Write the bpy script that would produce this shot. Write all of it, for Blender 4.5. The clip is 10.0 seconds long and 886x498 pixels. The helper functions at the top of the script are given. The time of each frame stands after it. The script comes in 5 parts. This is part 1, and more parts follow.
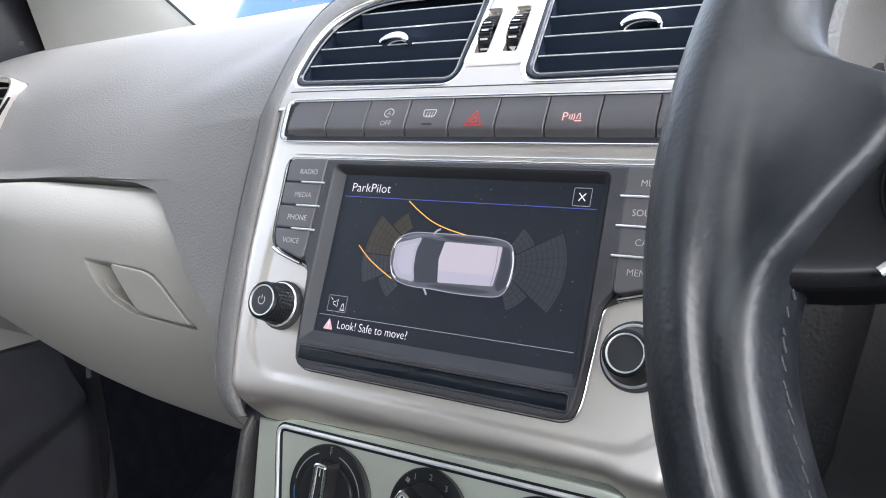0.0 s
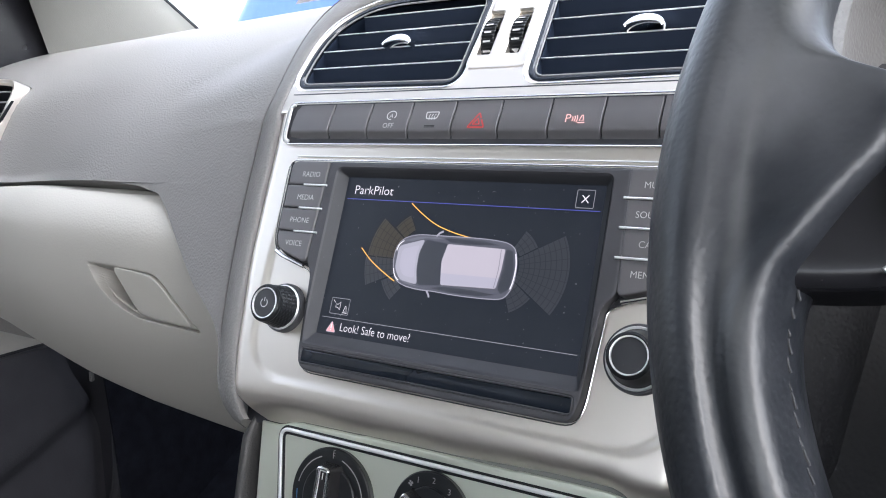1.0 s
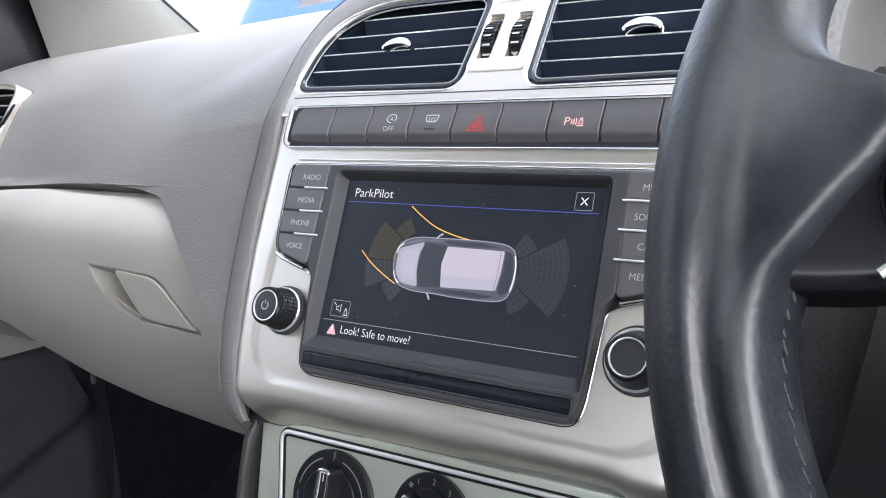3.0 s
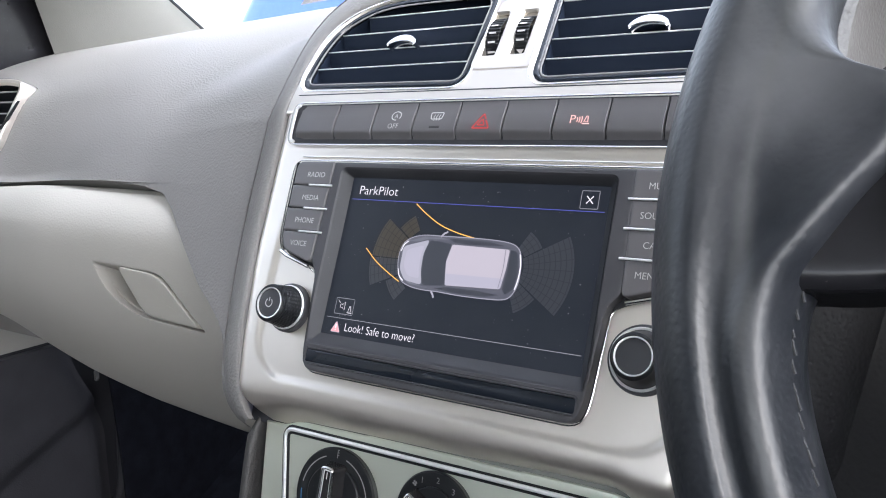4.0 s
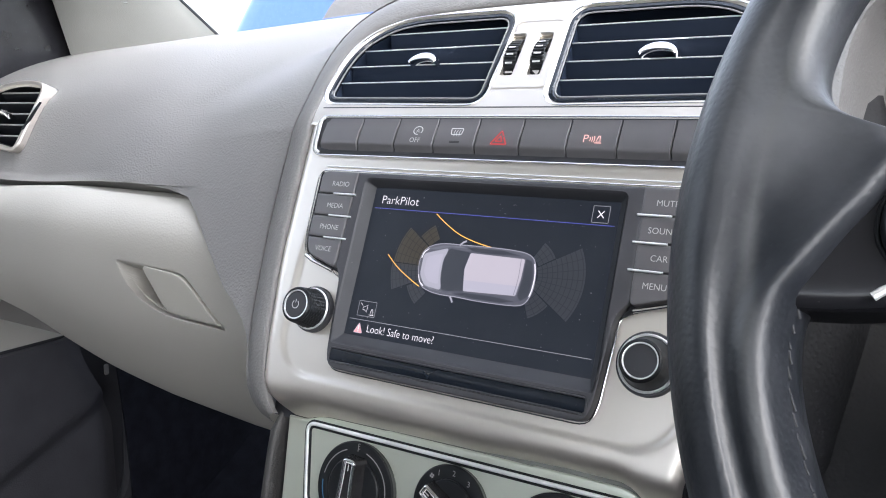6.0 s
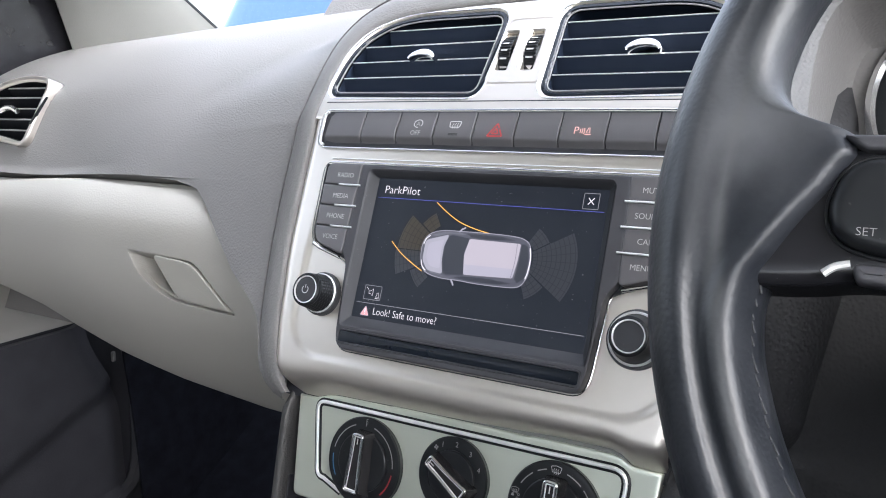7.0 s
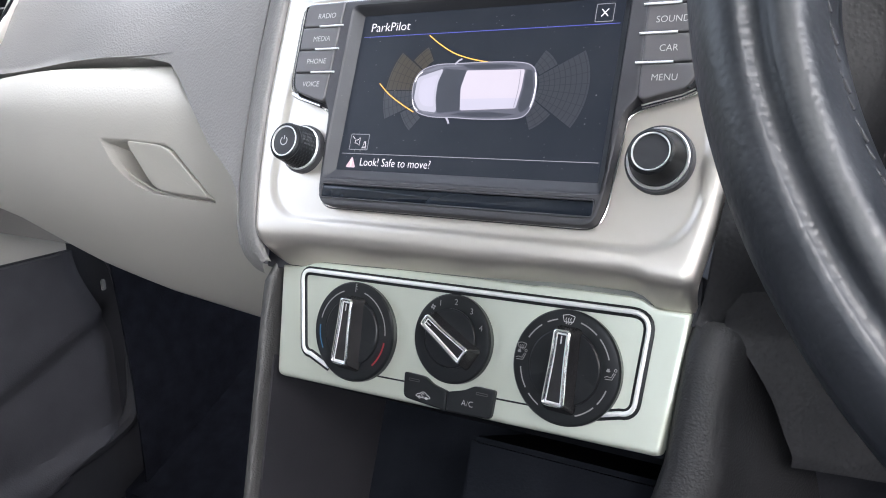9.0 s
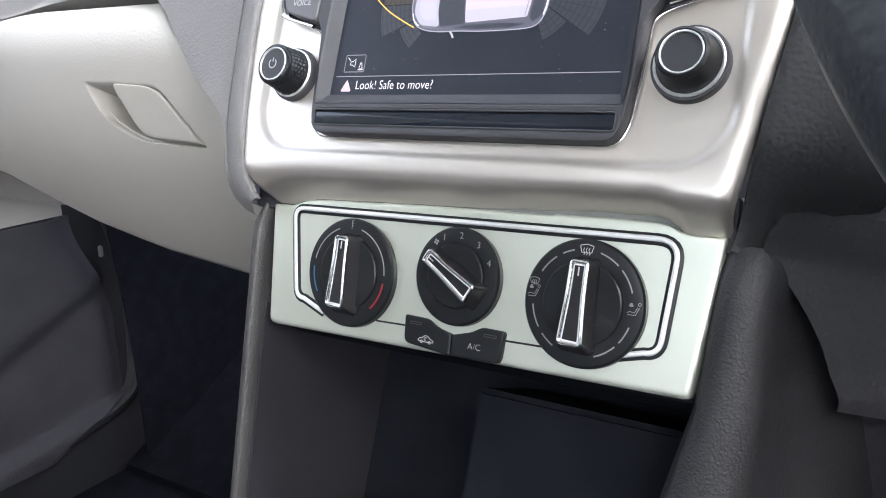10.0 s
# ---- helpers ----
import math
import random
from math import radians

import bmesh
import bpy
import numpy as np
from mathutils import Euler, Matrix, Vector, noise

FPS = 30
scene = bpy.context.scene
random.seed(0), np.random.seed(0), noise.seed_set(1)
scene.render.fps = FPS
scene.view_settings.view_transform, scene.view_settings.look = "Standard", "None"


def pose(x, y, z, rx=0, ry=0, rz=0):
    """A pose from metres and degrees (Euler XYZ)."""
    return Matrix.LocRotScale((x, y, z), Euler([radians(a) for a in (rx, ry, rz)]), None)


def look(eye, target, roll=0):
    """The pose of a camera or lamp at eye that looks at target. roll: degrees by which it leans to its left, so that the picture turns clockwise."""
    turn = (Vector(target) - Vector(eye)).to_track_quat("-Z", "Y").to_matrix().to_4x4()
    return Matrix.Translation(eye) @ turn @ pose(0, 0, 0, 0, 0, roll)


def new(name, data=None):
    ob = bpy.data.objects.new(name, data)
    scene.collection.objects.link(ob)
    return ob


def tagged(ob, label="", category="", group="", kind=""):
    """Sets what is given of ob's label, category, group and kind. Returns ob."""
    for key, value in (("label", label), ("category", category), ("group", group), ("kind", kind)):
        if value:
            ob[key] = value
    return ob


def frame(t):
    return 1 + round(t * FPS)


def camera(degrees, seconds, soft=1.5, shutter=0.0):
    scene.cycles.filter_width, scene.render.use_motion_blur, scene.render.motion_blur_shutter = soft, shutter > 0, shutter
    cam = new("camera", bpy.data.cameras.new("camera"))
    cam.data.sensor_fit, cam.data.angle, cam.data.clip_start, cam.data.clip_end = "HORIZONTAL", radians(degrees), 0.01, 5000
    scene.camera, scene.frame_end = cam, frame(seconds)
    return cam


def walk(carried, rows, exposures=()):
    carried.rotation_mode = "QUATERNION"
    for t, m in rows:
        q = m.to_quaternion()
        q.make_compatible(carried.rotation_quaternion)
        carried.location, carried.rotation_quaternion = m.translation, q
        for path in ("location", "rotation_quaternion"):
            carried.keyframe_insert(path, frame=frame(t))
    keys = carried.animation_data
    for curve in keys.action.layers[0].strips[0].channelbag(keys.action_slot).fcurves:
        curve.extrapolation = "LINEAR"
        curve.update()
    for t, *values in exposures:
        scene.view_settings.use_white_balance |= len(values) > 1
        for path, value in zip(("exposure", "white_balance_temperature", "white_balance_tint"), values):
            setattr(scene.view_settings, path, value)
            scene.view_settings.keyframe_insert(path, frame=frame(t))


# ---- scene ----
cam = camera(58.0, 10.0, soft=1.05)
PATH = [
    (0, (0.1952, -0.3276, -0.0549), (-0.8166, 1.3384, 0.2306), 10.52),
    (0.5, (0.1949, -0.3267, -0.0548), (-0.8204, 1.3366, 0.2344), 10.53),
    (1, (0.1948, -0.3266, -0.0552), (-0.8240, 1.3340, 0.2371), 10.49),
    (1.5, (0.1952, -0.3277, -0.0551), (-0.8234, 1.3327, 0.2390), 10.47),
    (2, (0.1962, -0.3273, -0.0551), (-0.8244, 1.3311, 0.2429), 10.48),
    (2.5, (0.1966, -0.3280, -0.0554), (-0.8238, 1.3304, 0.2439), 10.40),
    (4, (0.1949, -0.3274, -0.0553), (-0.8320, 1.3283, 0.2360), 10.65),
    (4.5, (0.1953, -0.3296, -0.0560), (-0.8344, 1.3246, 0.2342), 10.88),
    (5, (0.1960, -0.3310, -0.0563), (-0.8320, 1.3248, 0.2307), 11.11),
    (5.5, (0.1951, -0.3377, -0.0556), (-0.8302, 1.3207, 0.2262), 11.16),
    (5.7, (0.1954, -0.3447, -0.0565), (-0.8235, 1.3150, 0.2401), 11.60),
    (6.8, (0.2070, -0.3816, -0.0577), (-0.7933, 1.2951, 0.2043), 10.80),
    (7, (0.2083, -0.3818, -0.0611), (-0.7906, 1.2964, 0.1973), 10.68),
    (7.5, (0.2075, -0.3708, -0.0746), (-0.7856, 1.3134, 0.1662), 10.29),
    (8, (0.2040, -0.3603, -0.0900), (-0.7915, 1.3255, 0.1290), 9.89),
    (8.5, (0.2006, -0.3473, -0.1050), (-0.8009, 1.3376, 0.0916), 9.64),
    (9, (0.1938, -0.3239, -0.1174), (-0.8124, 1.3601, 0.0628), 9.63),
    (9.5, (0.1837, -0.2994, -0.1309), (-0.8300, 1.3827, 0.0249), 9.57),
    (10, (0.1799, -0.2878, -0.1378), (-0.8431, 1.3901, 0.0004), 9.52),
]
EXPOSURES = [(0.0, 2.75, 6150, 11), (7.0, 2.78, 6200, 11), (8.5, 3.12, 6200, 11), (10.0, 3.40, 6200, 12)]
from mathutils.geometry import tessellate_polygon

# ---- frames of reference ----
# The console frame: x to the driver's side, y into the dashboard, z up along the display, which leans back.
LEAN_BACK = 22.0
W = pose(0, 0, 0.86, -LEAN_BACK, 0, 0)
WORLD = Matrix.Identity(4)
# The middle of the dashboard is turned slightly towards the driver.
G = pose(0.0009, -0.0011, -0.0003, -0.865, -0.084, -0.911)
CON = W @ G
walk(cam, [(t, W @ look(eye, target, roll)) for t, eye, target, roll in PATH], EXPOSURES)

# ---- light ----
SUN_ELEV, SUN_TURN = 46.0, 134.0
world = bpy.data.worlds.new("sky")
scene.world = world
world.use_nodes = True
wn = world.node_tree
sky = wn.nodes.new("ShaderNodeTexSky")
sky.sky_type = "NISHITA"
sky.sun_disc = False
sky.sun_elevation = radians(SUN_ELEV)
sky.sun_rotation = radians(SUN_TURN)
sky.dust_density = 4.0
sky.air_density = 1.2
sky.ozone_density = 0.6
haze = wn.nodes.new("ShaderNodeHueSaturation")
haze.inputs["Saturation"].default_value = 0.45
wn.links.new(sky.outputs[0], haze.inputs["Color"])
wn.links.new(haze.outputs[0], wn.nodes["Background"].inputs[0])
wn.nodes["Background"].inputs[1].default_value = 0.14
sun = new("sun", bpy.data.lights.new("sun", "SUN"))
sun.data.energy, sun.data.angle, sun.data.color = 1.15, radians(80), (0.97, 0.985, 1.0)
a, e = radians(SUN_TURN), radians(SUN_ELEV)
sun.matrix_world = look((0, 0, 0), (-math.sin(a) * math.cos(e), -math.cos(a) * math.cos(e), -math.sin(e)))
sun.location = (0, 0, 6)


# ---- materials ----
def material(name, base, rough=0.5, metal=0.0, grain=0.0, grain_size=0.001, cells=False, blotch=0.0, blotch_size=0.03,
             dust=0.0, scratch=0.0, coat=0.0, spec=0.5, tone=None):
    """A node material: base colour with blotches and fine specks, roughness that varies, and a relief of the given size in metres."""
    m = bpy.data.materials.new(name)
    m.use_nodes = True
    t = m.node_tree
    n, k = t.nodes, t.links
    b = n["Principled BSDF"]
    b.inputs["Roughness"].default_value = rough
    b.inputs["Metallic"].default_value = metal
    b.inputs["Coat Weight"].default_value = coat
    b.inputs["Coat Roughness"].default_value = 0.08
    b.inputs["Specular IOR Level"].default_value = spec
    co = n.new("ShaderNodeTexCoord")
    big = n.new("ShaderNodeTexNoise")
    big.inputs["Scale"].default_value = 1.0 / blotch_size
    big.inputs["Detail"].default_value = 4.0
    k.new(co.outputs["Object"], big.inputs["Vector"])
    fine = n.new("ShaderNodeTexNoise")
    fine.inputs["Scale"].default_value = 1.0 / max(grain_size, 0.0003)
    fine.inputs["Detail"].default_value = 2.0
    k.new(co.outputs["Object"], fine.inputs["Vector"])
    mix = n.new("ShaderNodeMix")
    mix.data_type = "RGBA"
    other = tone or tuple(min(1.0, c * (1 + blotch) + 0.004) for c in base)
    mix.inputs[6].default_value = (*[c * (1 - blotch * 0.6) for c in base], 1)
    mix.inputs[7].default_value = (*other, 1)
    ramp = n.new("ShaderNodeMapRange")
    ramp.inputs[1].default_value, ramp.inputs[2].default_value = 0.3, 0.7
    k.new(big.outputs[0], ramp.inputs[0])
    k.new(ramp.outputs[0], mix.inputs[0])
    colour = mix.outputs[2]
    if dust:
        speck = n.new("ShaderNodeTexNoise")
        speck.inputs["Scale"].default_value = 1.0 / 0.0016
        speck.inputs["Detail"].default_value = 3.0
        k.new(co.outputs["Object"], speck.inputs["Vector"])
        cut = n.new("ShaderNodeMapRange")
        cut.inputs[1].default_value, cut.inputs[2].default_value = 0.71, 0.76
        cut.inputs[4].default_value = dust
        k.new(speck.outputs[0], cut.inputs[0])
        over = n.new("ShaderNodeMix")
        over.data_type = "RGBA"
        over.inputs[7].default_value = (0.45, 0.43, 0.40, 1)
        k.new(cut.outputs[0], over.inputs[0])
        k.new(colour, over.inputs[6])
        colour = over.outputs[2]
    k.new(colour, b.inputs["Base Color"])
    rr = n.new("ShaderNodeMapRange")
    rr.inputs[3].default_value, rr.inputs[4].default_value = rough * 0.86, min(1.0, rough * 1.16)
    k.new(big.outputs[0], rr.inputs[0])
    rough_out = rr.outputs[0]
    if scratch:
        st = n.new("ShaderNodeMapping")
        st.inputs["Scale"].default_value = (40, 900, 900)
        k.new(co.outputs["Object"], st.inputs["Vector"])
        sn = n.new("ShaderNodeTexNoise")
        sn.inputs["Scale"].default_value = 2.0
        k.new(st.outputs[0], sn.inputs["Vector"])
        ad = n.new("ShaderNodeMath")
        ad.operation = "MULTIPLY_ADD"
        ad.inputs[1].default_value = scratch
        k.new(sn.outputs[0], ad.inputs[0])
        k.new(rough_out, ad.inputs[2])
        rough_out = ad.outputs[0]
    k.new(rough_out, b.inputs["Roughness"])
    if grain:
        bump = n.new("ShaderNodeBump")
        bump.inputs["Strength"].default_value = grain
        bump.inputs["Distance"].default_value = grain_size * 0.35
        if cells:
            vor = n.new("ShaderNodeTexVoronoi")
            vor.feature = "SMOOTH_F1"
            vor.inputs["Scale"].default_value = 1.0 / grain_size
            warp = n.new("ShaderNodeMix")
            warp.data_type = "VECTOR"
            warp.inputs[0].default_value = 0.0007
            k.new(co.outputs["Object"], warp.inputs[4])
            k.new(fine.outputs[1], warp.inputs[5])
            k.new(warp.outputs[1], vor.inputs["Vector"])
            k.new(vor.outputs[0], bump.inputs["Height"])
        else:
            k.new(fine.outputs[0], bump.inputs["Height"])
        k.new(bump.outputs[0], b.inputs["Normal"])
    return m


def glowing(name, colour, strength, base=(0.01, 0.01, 0.01), dust=0.0):
    m = material(name, base, 0.3, dust=dust)
    b = m.node_tree.nodes["Principled BSDF"]
    b.inputs["Emission Color"].default_value = (*colour, 1)
    b.inputs["Emission Strength"].default_value = strength
    return m


def clear(name, tint=(1, 1, 1), rough=0.0):
    m = material(name, tint, rough)
    m.node_tree.nodes["Principled BSDF"].inputs["Transmission Weight"].default_value = 1.0
    m.node_tree.nodes["Principled BSDF"].inputs["IOR"].default_value = 1.02
    return m


GREY = material("grey_soft_plastic", (0.160, 0.154, 0.150), 0.56, grain=0.65, grain_size=0.0015, cells=True, blotch=0.10, blotch_size=0.12, spec=0.28)
GREY_COARSE = material("grey_coarse_plastic", (0.122, 0.121, 0.122), 0.5, grain=0.8, grain_size=0.0016, cells=True, blotch=0.10, blotch_size=0.08)
DARK_GREY = material("dark_grained_plastic", (0.040, 0.039, 0.040), 0.5, grain=0.5, grain_size=0.0016, cells=True, blotch=0.2, blotch_size=0.05)
BEIGE = material("beige_grained_plastic", (0.355, 0.34, 0.31), 0.55, grain=0.22, grain_size=0.0016, cells=True, blotch=0.04, blotch_size=0.15)
BEIGE_SMOOTH = material("beige_smooth_plastic", (0.37, 0.355, 0.32), 0.45, grain=0.06, grain_size=0.0012, blotch=0.03, blotch_size=0.1)
PILLAR = material("pale_grey_trim", (0.128, 0.130, 0.121), 0.75, grain=0.3, grain_size=0.0012, blotch=0.04, blotch_size=0.1)
# Satin silver with the green cast of the incoming light put into its colour.
SILVER_GREEN_CAST = material("green_cast_silver_plate", (0.60, 0.63, 0.55), 0.42, metal=0.75, grain=0.03, grain_size=0.0006, blotch=0.03, blotch_size=0.05, dust=0.25)
SILVER = material("satin_silver_paint", (0.69, 0.643, 0.59), 0.38, metal=0.9, grain=0.02, grain_size=0.0006, blotch=0.03, blotch_size=0.05, scratch=0.02, dust=0.06)
SATIN = material("satin_chrome", (0.90, 0.90, 0.90), 0.32, metal=0.65, blotch=0.02)
CHROME = material("chrome", (0.90, 0.90, 0.90), 0.14, metal=1.0, blotch=0.02)
BEZEL = material("dark_grey_satin_plastic", (0.040, 0.040, 0.045), 0.48, spec=0.3, grain=0.08, grain_size=0.0007, blotch=0.1, dust=0.10)
# Darker bezel plastic: shade of the display bevel in the colour; also knob faces.
BEVEL = material("darkened_satin_plastic", (0.028, 0.029, 0.033), 0.5, spec=0.3, blotch=0.1, dust=0.10)
KEY = material("charcoal_button_plastic", (0.078, 0.075, 0.080), 0.40, grain=0.05, grain_size=0.0006, blotch=0.08, dust=0.06)
BLACK = material("black_satin_plastic", (0.0095, 0.0105, 0.0120), 0.34, grain=0.05, grain_size=0.0008, blotch=0.1, dust=0.08, spec=0.22)
GRIP = material("dark_shiny_grip_plastic", (0.016, 0.0155, 0.0165), 0.22, blotch=0.1, dust=0.08, spec=0.5)
GLOSS = material("black_gloss_plastic", (0.008, 0.011, 0.017), 0.07, blotch=0.1, dust=0.12, spec=0.45)
VENT_BLACK = material("black_vent_plastic", (0.010, 0.016, 0.031), 0.6, blotch=0.1, spec=0.16)
# Cubby plastic in two tones: shade in the recess, then the lit left wall.
CUBBY_SHADED = material("shaded_cubby_plastic", (0.0030, 0.0040, 0.0068), 0.8, grain=0.2, grain_size=0.0015, blotch=0.2, spec=0.1)
CUBBY_LIT = material("lit_cubby_plastic", (0.017, 0.0165, 0.0205), 0.75, grain=0.2, grain_size=0.0015, blotch=0.1, spec=0.25)
DEEP = material("matt_black_plastic", (0.014, 0.0145, 0.019), 0.7, grain=0.2, grain_size=0.0015, blotch=0.2)
LEATHER = material("worn_black_leather", (0.0100, 0.0122, 0.0165), 0.46, grain=0.22, grain_size=0.0015, cells=True, blotch=0.3, blotch_size=0.02, spec=0.30, tone=(0.025, 0.027, 0.032))
LEATHER.node_tree.nodes["Principled BSDF"].inputs["Coat Weight"].default_value = 0.26
LEATHER.node_tree.nodes["Principled BSDF"].inputs["Coat Roughness"].default_value = 0.30
LEATHER.node_tree.links.new(LEATHER.node_tree.nodes["Bump"].outputs[0], LEATHER.node_tree.nodes["Principled BSDF"].inputs["Coat Normal"])
# Pale patch on the flare: rubbed leather plus windscreen sheen, both painted as colour.
worn = LEATHER.node_tree
place = worn.nodes.new("ShaderNodeTexCoord")
off = worn.nodes.new("ShaderNodeVectorMath")
off.operation = "DISTANCE"
off.inputs[1].default_value = (-0.154, -0.014, 0.030)
wobble = worn.nodes.new("ShaderNodeTexNoise")
wobble.inputs["Scale"].default_value = 45.0
wobble.inputs["Detail"].default_value = 6.0
reach = worn.nodes.new("ShaderNodeMath")
reach.operation = "MULTIPLY_ADD"
reach.inputs[1].default_value = 0.035
patchy = worn.nodes.new("ShaderNodeMapRange")
patchy.interpolation_type = "SMOOTHSTEP"
patchy.inputs[1].default_value, patchy.inputs[2].default_value, patchy.inputs[3].default_value, patchy.inputs[4].default_value = 0.012, 0.055, 1.0, 0.0
rubbed_sheen = worn.nodes.new("ShaderNodeMix")
rubbed_sheen.data_type = "RGBA"
rubbed_sheen.inputs[7].default_value = (0.080, 0.083, 0.090, 1)
base_in = worn.nodes["Principled BSDF"].inputs["Base Color"]
worn.links.new(base_in.links[0].from_socket, rubbed_sheen.inputs[6])
worn.links.new(place.outputs["Object"], off.inputs[0])
worn.links.new(place.outputs["Object"], wobble.inputs["Vector"])
worn.links.new(wobble.outputs[0], reach.inputs[0])
worn.links.new(off.outputs["Value"], reach.inputs[2])
worn.links.new(reach.outputs[0], patchy.inputs[0])
worn.links.new(patchy.outputs[0], rubbed_sheen.inputs[0])
# Pale band along the inner ridge: scuffing and the ridge's highlight, painted by radius.
flat_place = worn.nodes.new("ShaderNodeVectorMath")
flat_place.operation = "MULTIPLY"
flat_place.inputs[1].default_value = (1, 0, 1)
radius = worn.nodes.new("ShaderNodeVectorMath")
radius.operation = "LENGTH"
ridge = worn.nodes.new("ShaderNodeMath")
ridge.operation = "SUBTRACT"
ridge.inputs[1].default_value = 0.1572
wide = worn.nodes.new("ShaderNodeMath")
wide.operation = "ABSOLUTE"
ragged = worn.nodes.new("ShaderNodeMath")
ragged.operation = "MULTIPLY_ADD"
ragged.inputs[1].default_value = 0.006
thin = worn.nodes.new("ShaderNodeMapRange")
thin.interpolation_type = "SMOOTHSTEP"
thin.inputs[1].default_value, thin.inputs[2].default_value, thin.inputs[3].default_value, thin.inputs[4].default_value = 0.0025, 0.0065, 0.8, 0.0
scuffed_highlight = worn.nodes.new("ShaderNodeMix")
scuffed_highlight.data_type = "RGBA"
scuffed_highlight.inputs[7].default_value = (0.065, 0.067, 0.070, 1)
worn.links.new(place.outputs["Object"], flat_place.inputs[0])
worn.links.new(flat_place.outputs[0], radius.inputs[0])
worn.links.new(radius.outputs["Value"], ridge.inputs[0])
worn.links.new(ridge.outputs[0], wide.inputs[0])
worn.links.new(wobble.outputs[0], ragged.inputs[0])
worn.links.new(wide.outputs[0], ragged.inputs[2])
worn.links.new(ragged.outputs[0], thin.inputs[0])
worn.links.new(thin.outputs[0], scuffed_highlight.inputs[0])
worn.links.new(rubbed_sheen.outputs[2], scuffed_highlight.inputs[6])
worn.links.new(scuffed_highlight.outputs[2], base_in)
GLOSS_SATIN = material("black_shiny_plastic", (0.008, 0.008, 0.010), 0.22, blotch=0.1, dust=0.1, spec=0.3)
SLAT_MATT = material("matt_black_slat", (0.007, 0.008, 0.011), 0.6, blotch=0.1, spec=0.12)
# Dashboard grey darkened to near black: shade beside the driver, put into the colour.
GREY_KNEE_SHADED = material("shaded_grey_leathery_plastic", (0.0098, 0.0097, 0.0115), 0.62, grain=0.5, grain_size=0.0019, cells=True, blotch=0.12, blotch_size=0.06)
KNEE = material("black_grained_plastic", (0.016, 0.0158, 0.019), 0.8, grain=0.3, grain_size=0.0016, cells=True, blotch=0.15, blotch_size=0.05, spec=0.1)
TRIM_DARK = material("charcoal_door_plastic", (0.041, 0.0405, 0.047), 0.6, grain=0.3, grain_size=0.0016, cells=True, blotch=0.15, blotch_size=0.05, spec=0.3)
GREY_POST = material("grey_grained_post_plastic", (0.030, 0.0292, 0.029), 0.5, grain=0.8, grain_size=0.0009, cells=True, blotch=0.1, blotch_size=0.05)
# The post plastic again, with the driver's side shade put into its colour.
GREY_SHADE = material("shaded_grey_post_plastic", (0.0088, 0.0086, 0.0098), 0.55, grain=0.55, grain_size=0.0010, cells=True, blotch=0.1, blotch_size=0.05)
THREAD = material("grey_thread", (0.032, 0.032, 0.036), 0.7, blotch=0.3, blotch_size=0.004)
PRINT = material("pale_grey_print", (0.46, 0.45, 0.45), 0.5, blotch=0.05)
PRINT_DIM = material("dim_grey_print", (0.22, 0.215, 0.215), 0.5, blotch=0.05)
PRINT_BLUE = material("blue_print", (0.03, 0.11, 0.21), 0.5, blotch=0.05)
PRINT_RED = material("red_print", (0.20, 0.012, 0.018), 0.5, blotch=0.05)
RED_ICON = glowing("red_lit_symbol", (0.75, 0.05, 0.06), 0.035, (0.3, 0.03, 0.03))
PINK_ICON = glowing("pink_lit_symbol", (1.0, 0.45, 0.40), 0.16, (0.5, 0.3, 0.28))
CARPET = material("black_carpet", (0.0045, 0.0052, 0.0092), 0.95, grain=1.0, grain_size=0.002, blotch=0.4, blotch_size=0.02, spec=0.15)
LIP = material("matt_grey_green_plastic", (0.12, 0.128, 0.117), 0.6, grain=0.1, grain_size=0.0012, blotch=0.1)
SEAT = material("grey_cloth", (0.060, 0.060, 0.062), 0.9, grain=0.4, grain_size=0.002, blotch=0.06, blotch_size=0.1)
HEADLINER = material("pale_headliner", (0.70, 0.69, 0.66), 0.9, grain=0.3, grain_size=0.002, blotch=0.05)
# Unseen ground; the green is added to tint the light it reflects.
GREEN_GROUND = material("green_tinted_ground", (0.16, 0.175, 0.15), 0.9, grain=0.5, grain_size=0.02, blotch=0.3, blotch_size=0.8)
BLUE_PAINT = material("blue_car_paint", (0.035, 0.085, 0.40), 0.3, blotch=0.03, coat=0.6)
WHITE_PAINT = material("white_car_paint", (0.75, 0.75, 0.74), 0.3, blotch=0.03, coat=0.5)
TYRE = material("tyre_rubber", (0.02, 0.02, 0.02), 0.8, blotch=0.2)
GLASS = clear("window_glass")
DARK_GLASS = material("tinted_glass", (0.02, 0.022, 0.025), 0.05, blotch=0.05)
SCREEN = glowing("lit_display_glass", (0.020, 0.0235, 0.034), 0.135, (0.004, 0.005, 0.006), dust=0.22)
SCREEN.node_tree.nodes["Principled BSDF"].inputs["Specular IOR Level"].default_value = 0.22
PIX_WHITE = glowing("display_white", (0.95, 0.90, 0.96), 0.19)
PIX_LILAC = glowing("display_lilac", (0.66, 0.62, 0.74), 0.12)
PIX_ROOF = glowing("display_pinkish_lilac", (0.76, 0.68, 0.77), 0.12)
PIX_SILVER = glowing("display_silver", (0.50, 0.48, 0.56), 0.14)
PIX_GREY = glowing("display_grey", (0.22, 0.22, 0.27), 0.12)
PIX_BODY = glowing("display_shaded_body", (0.13, 0.13, 0.17), 0.12)
PIX_DARK = glowing("display_dark", (0.022, 0.025, 0.035), 0.240)
PIX_GRID = glowing("display_grid", (0.026, 0.030, 0.042), 0.10, (0.0062, 0.0066, 0.0075))
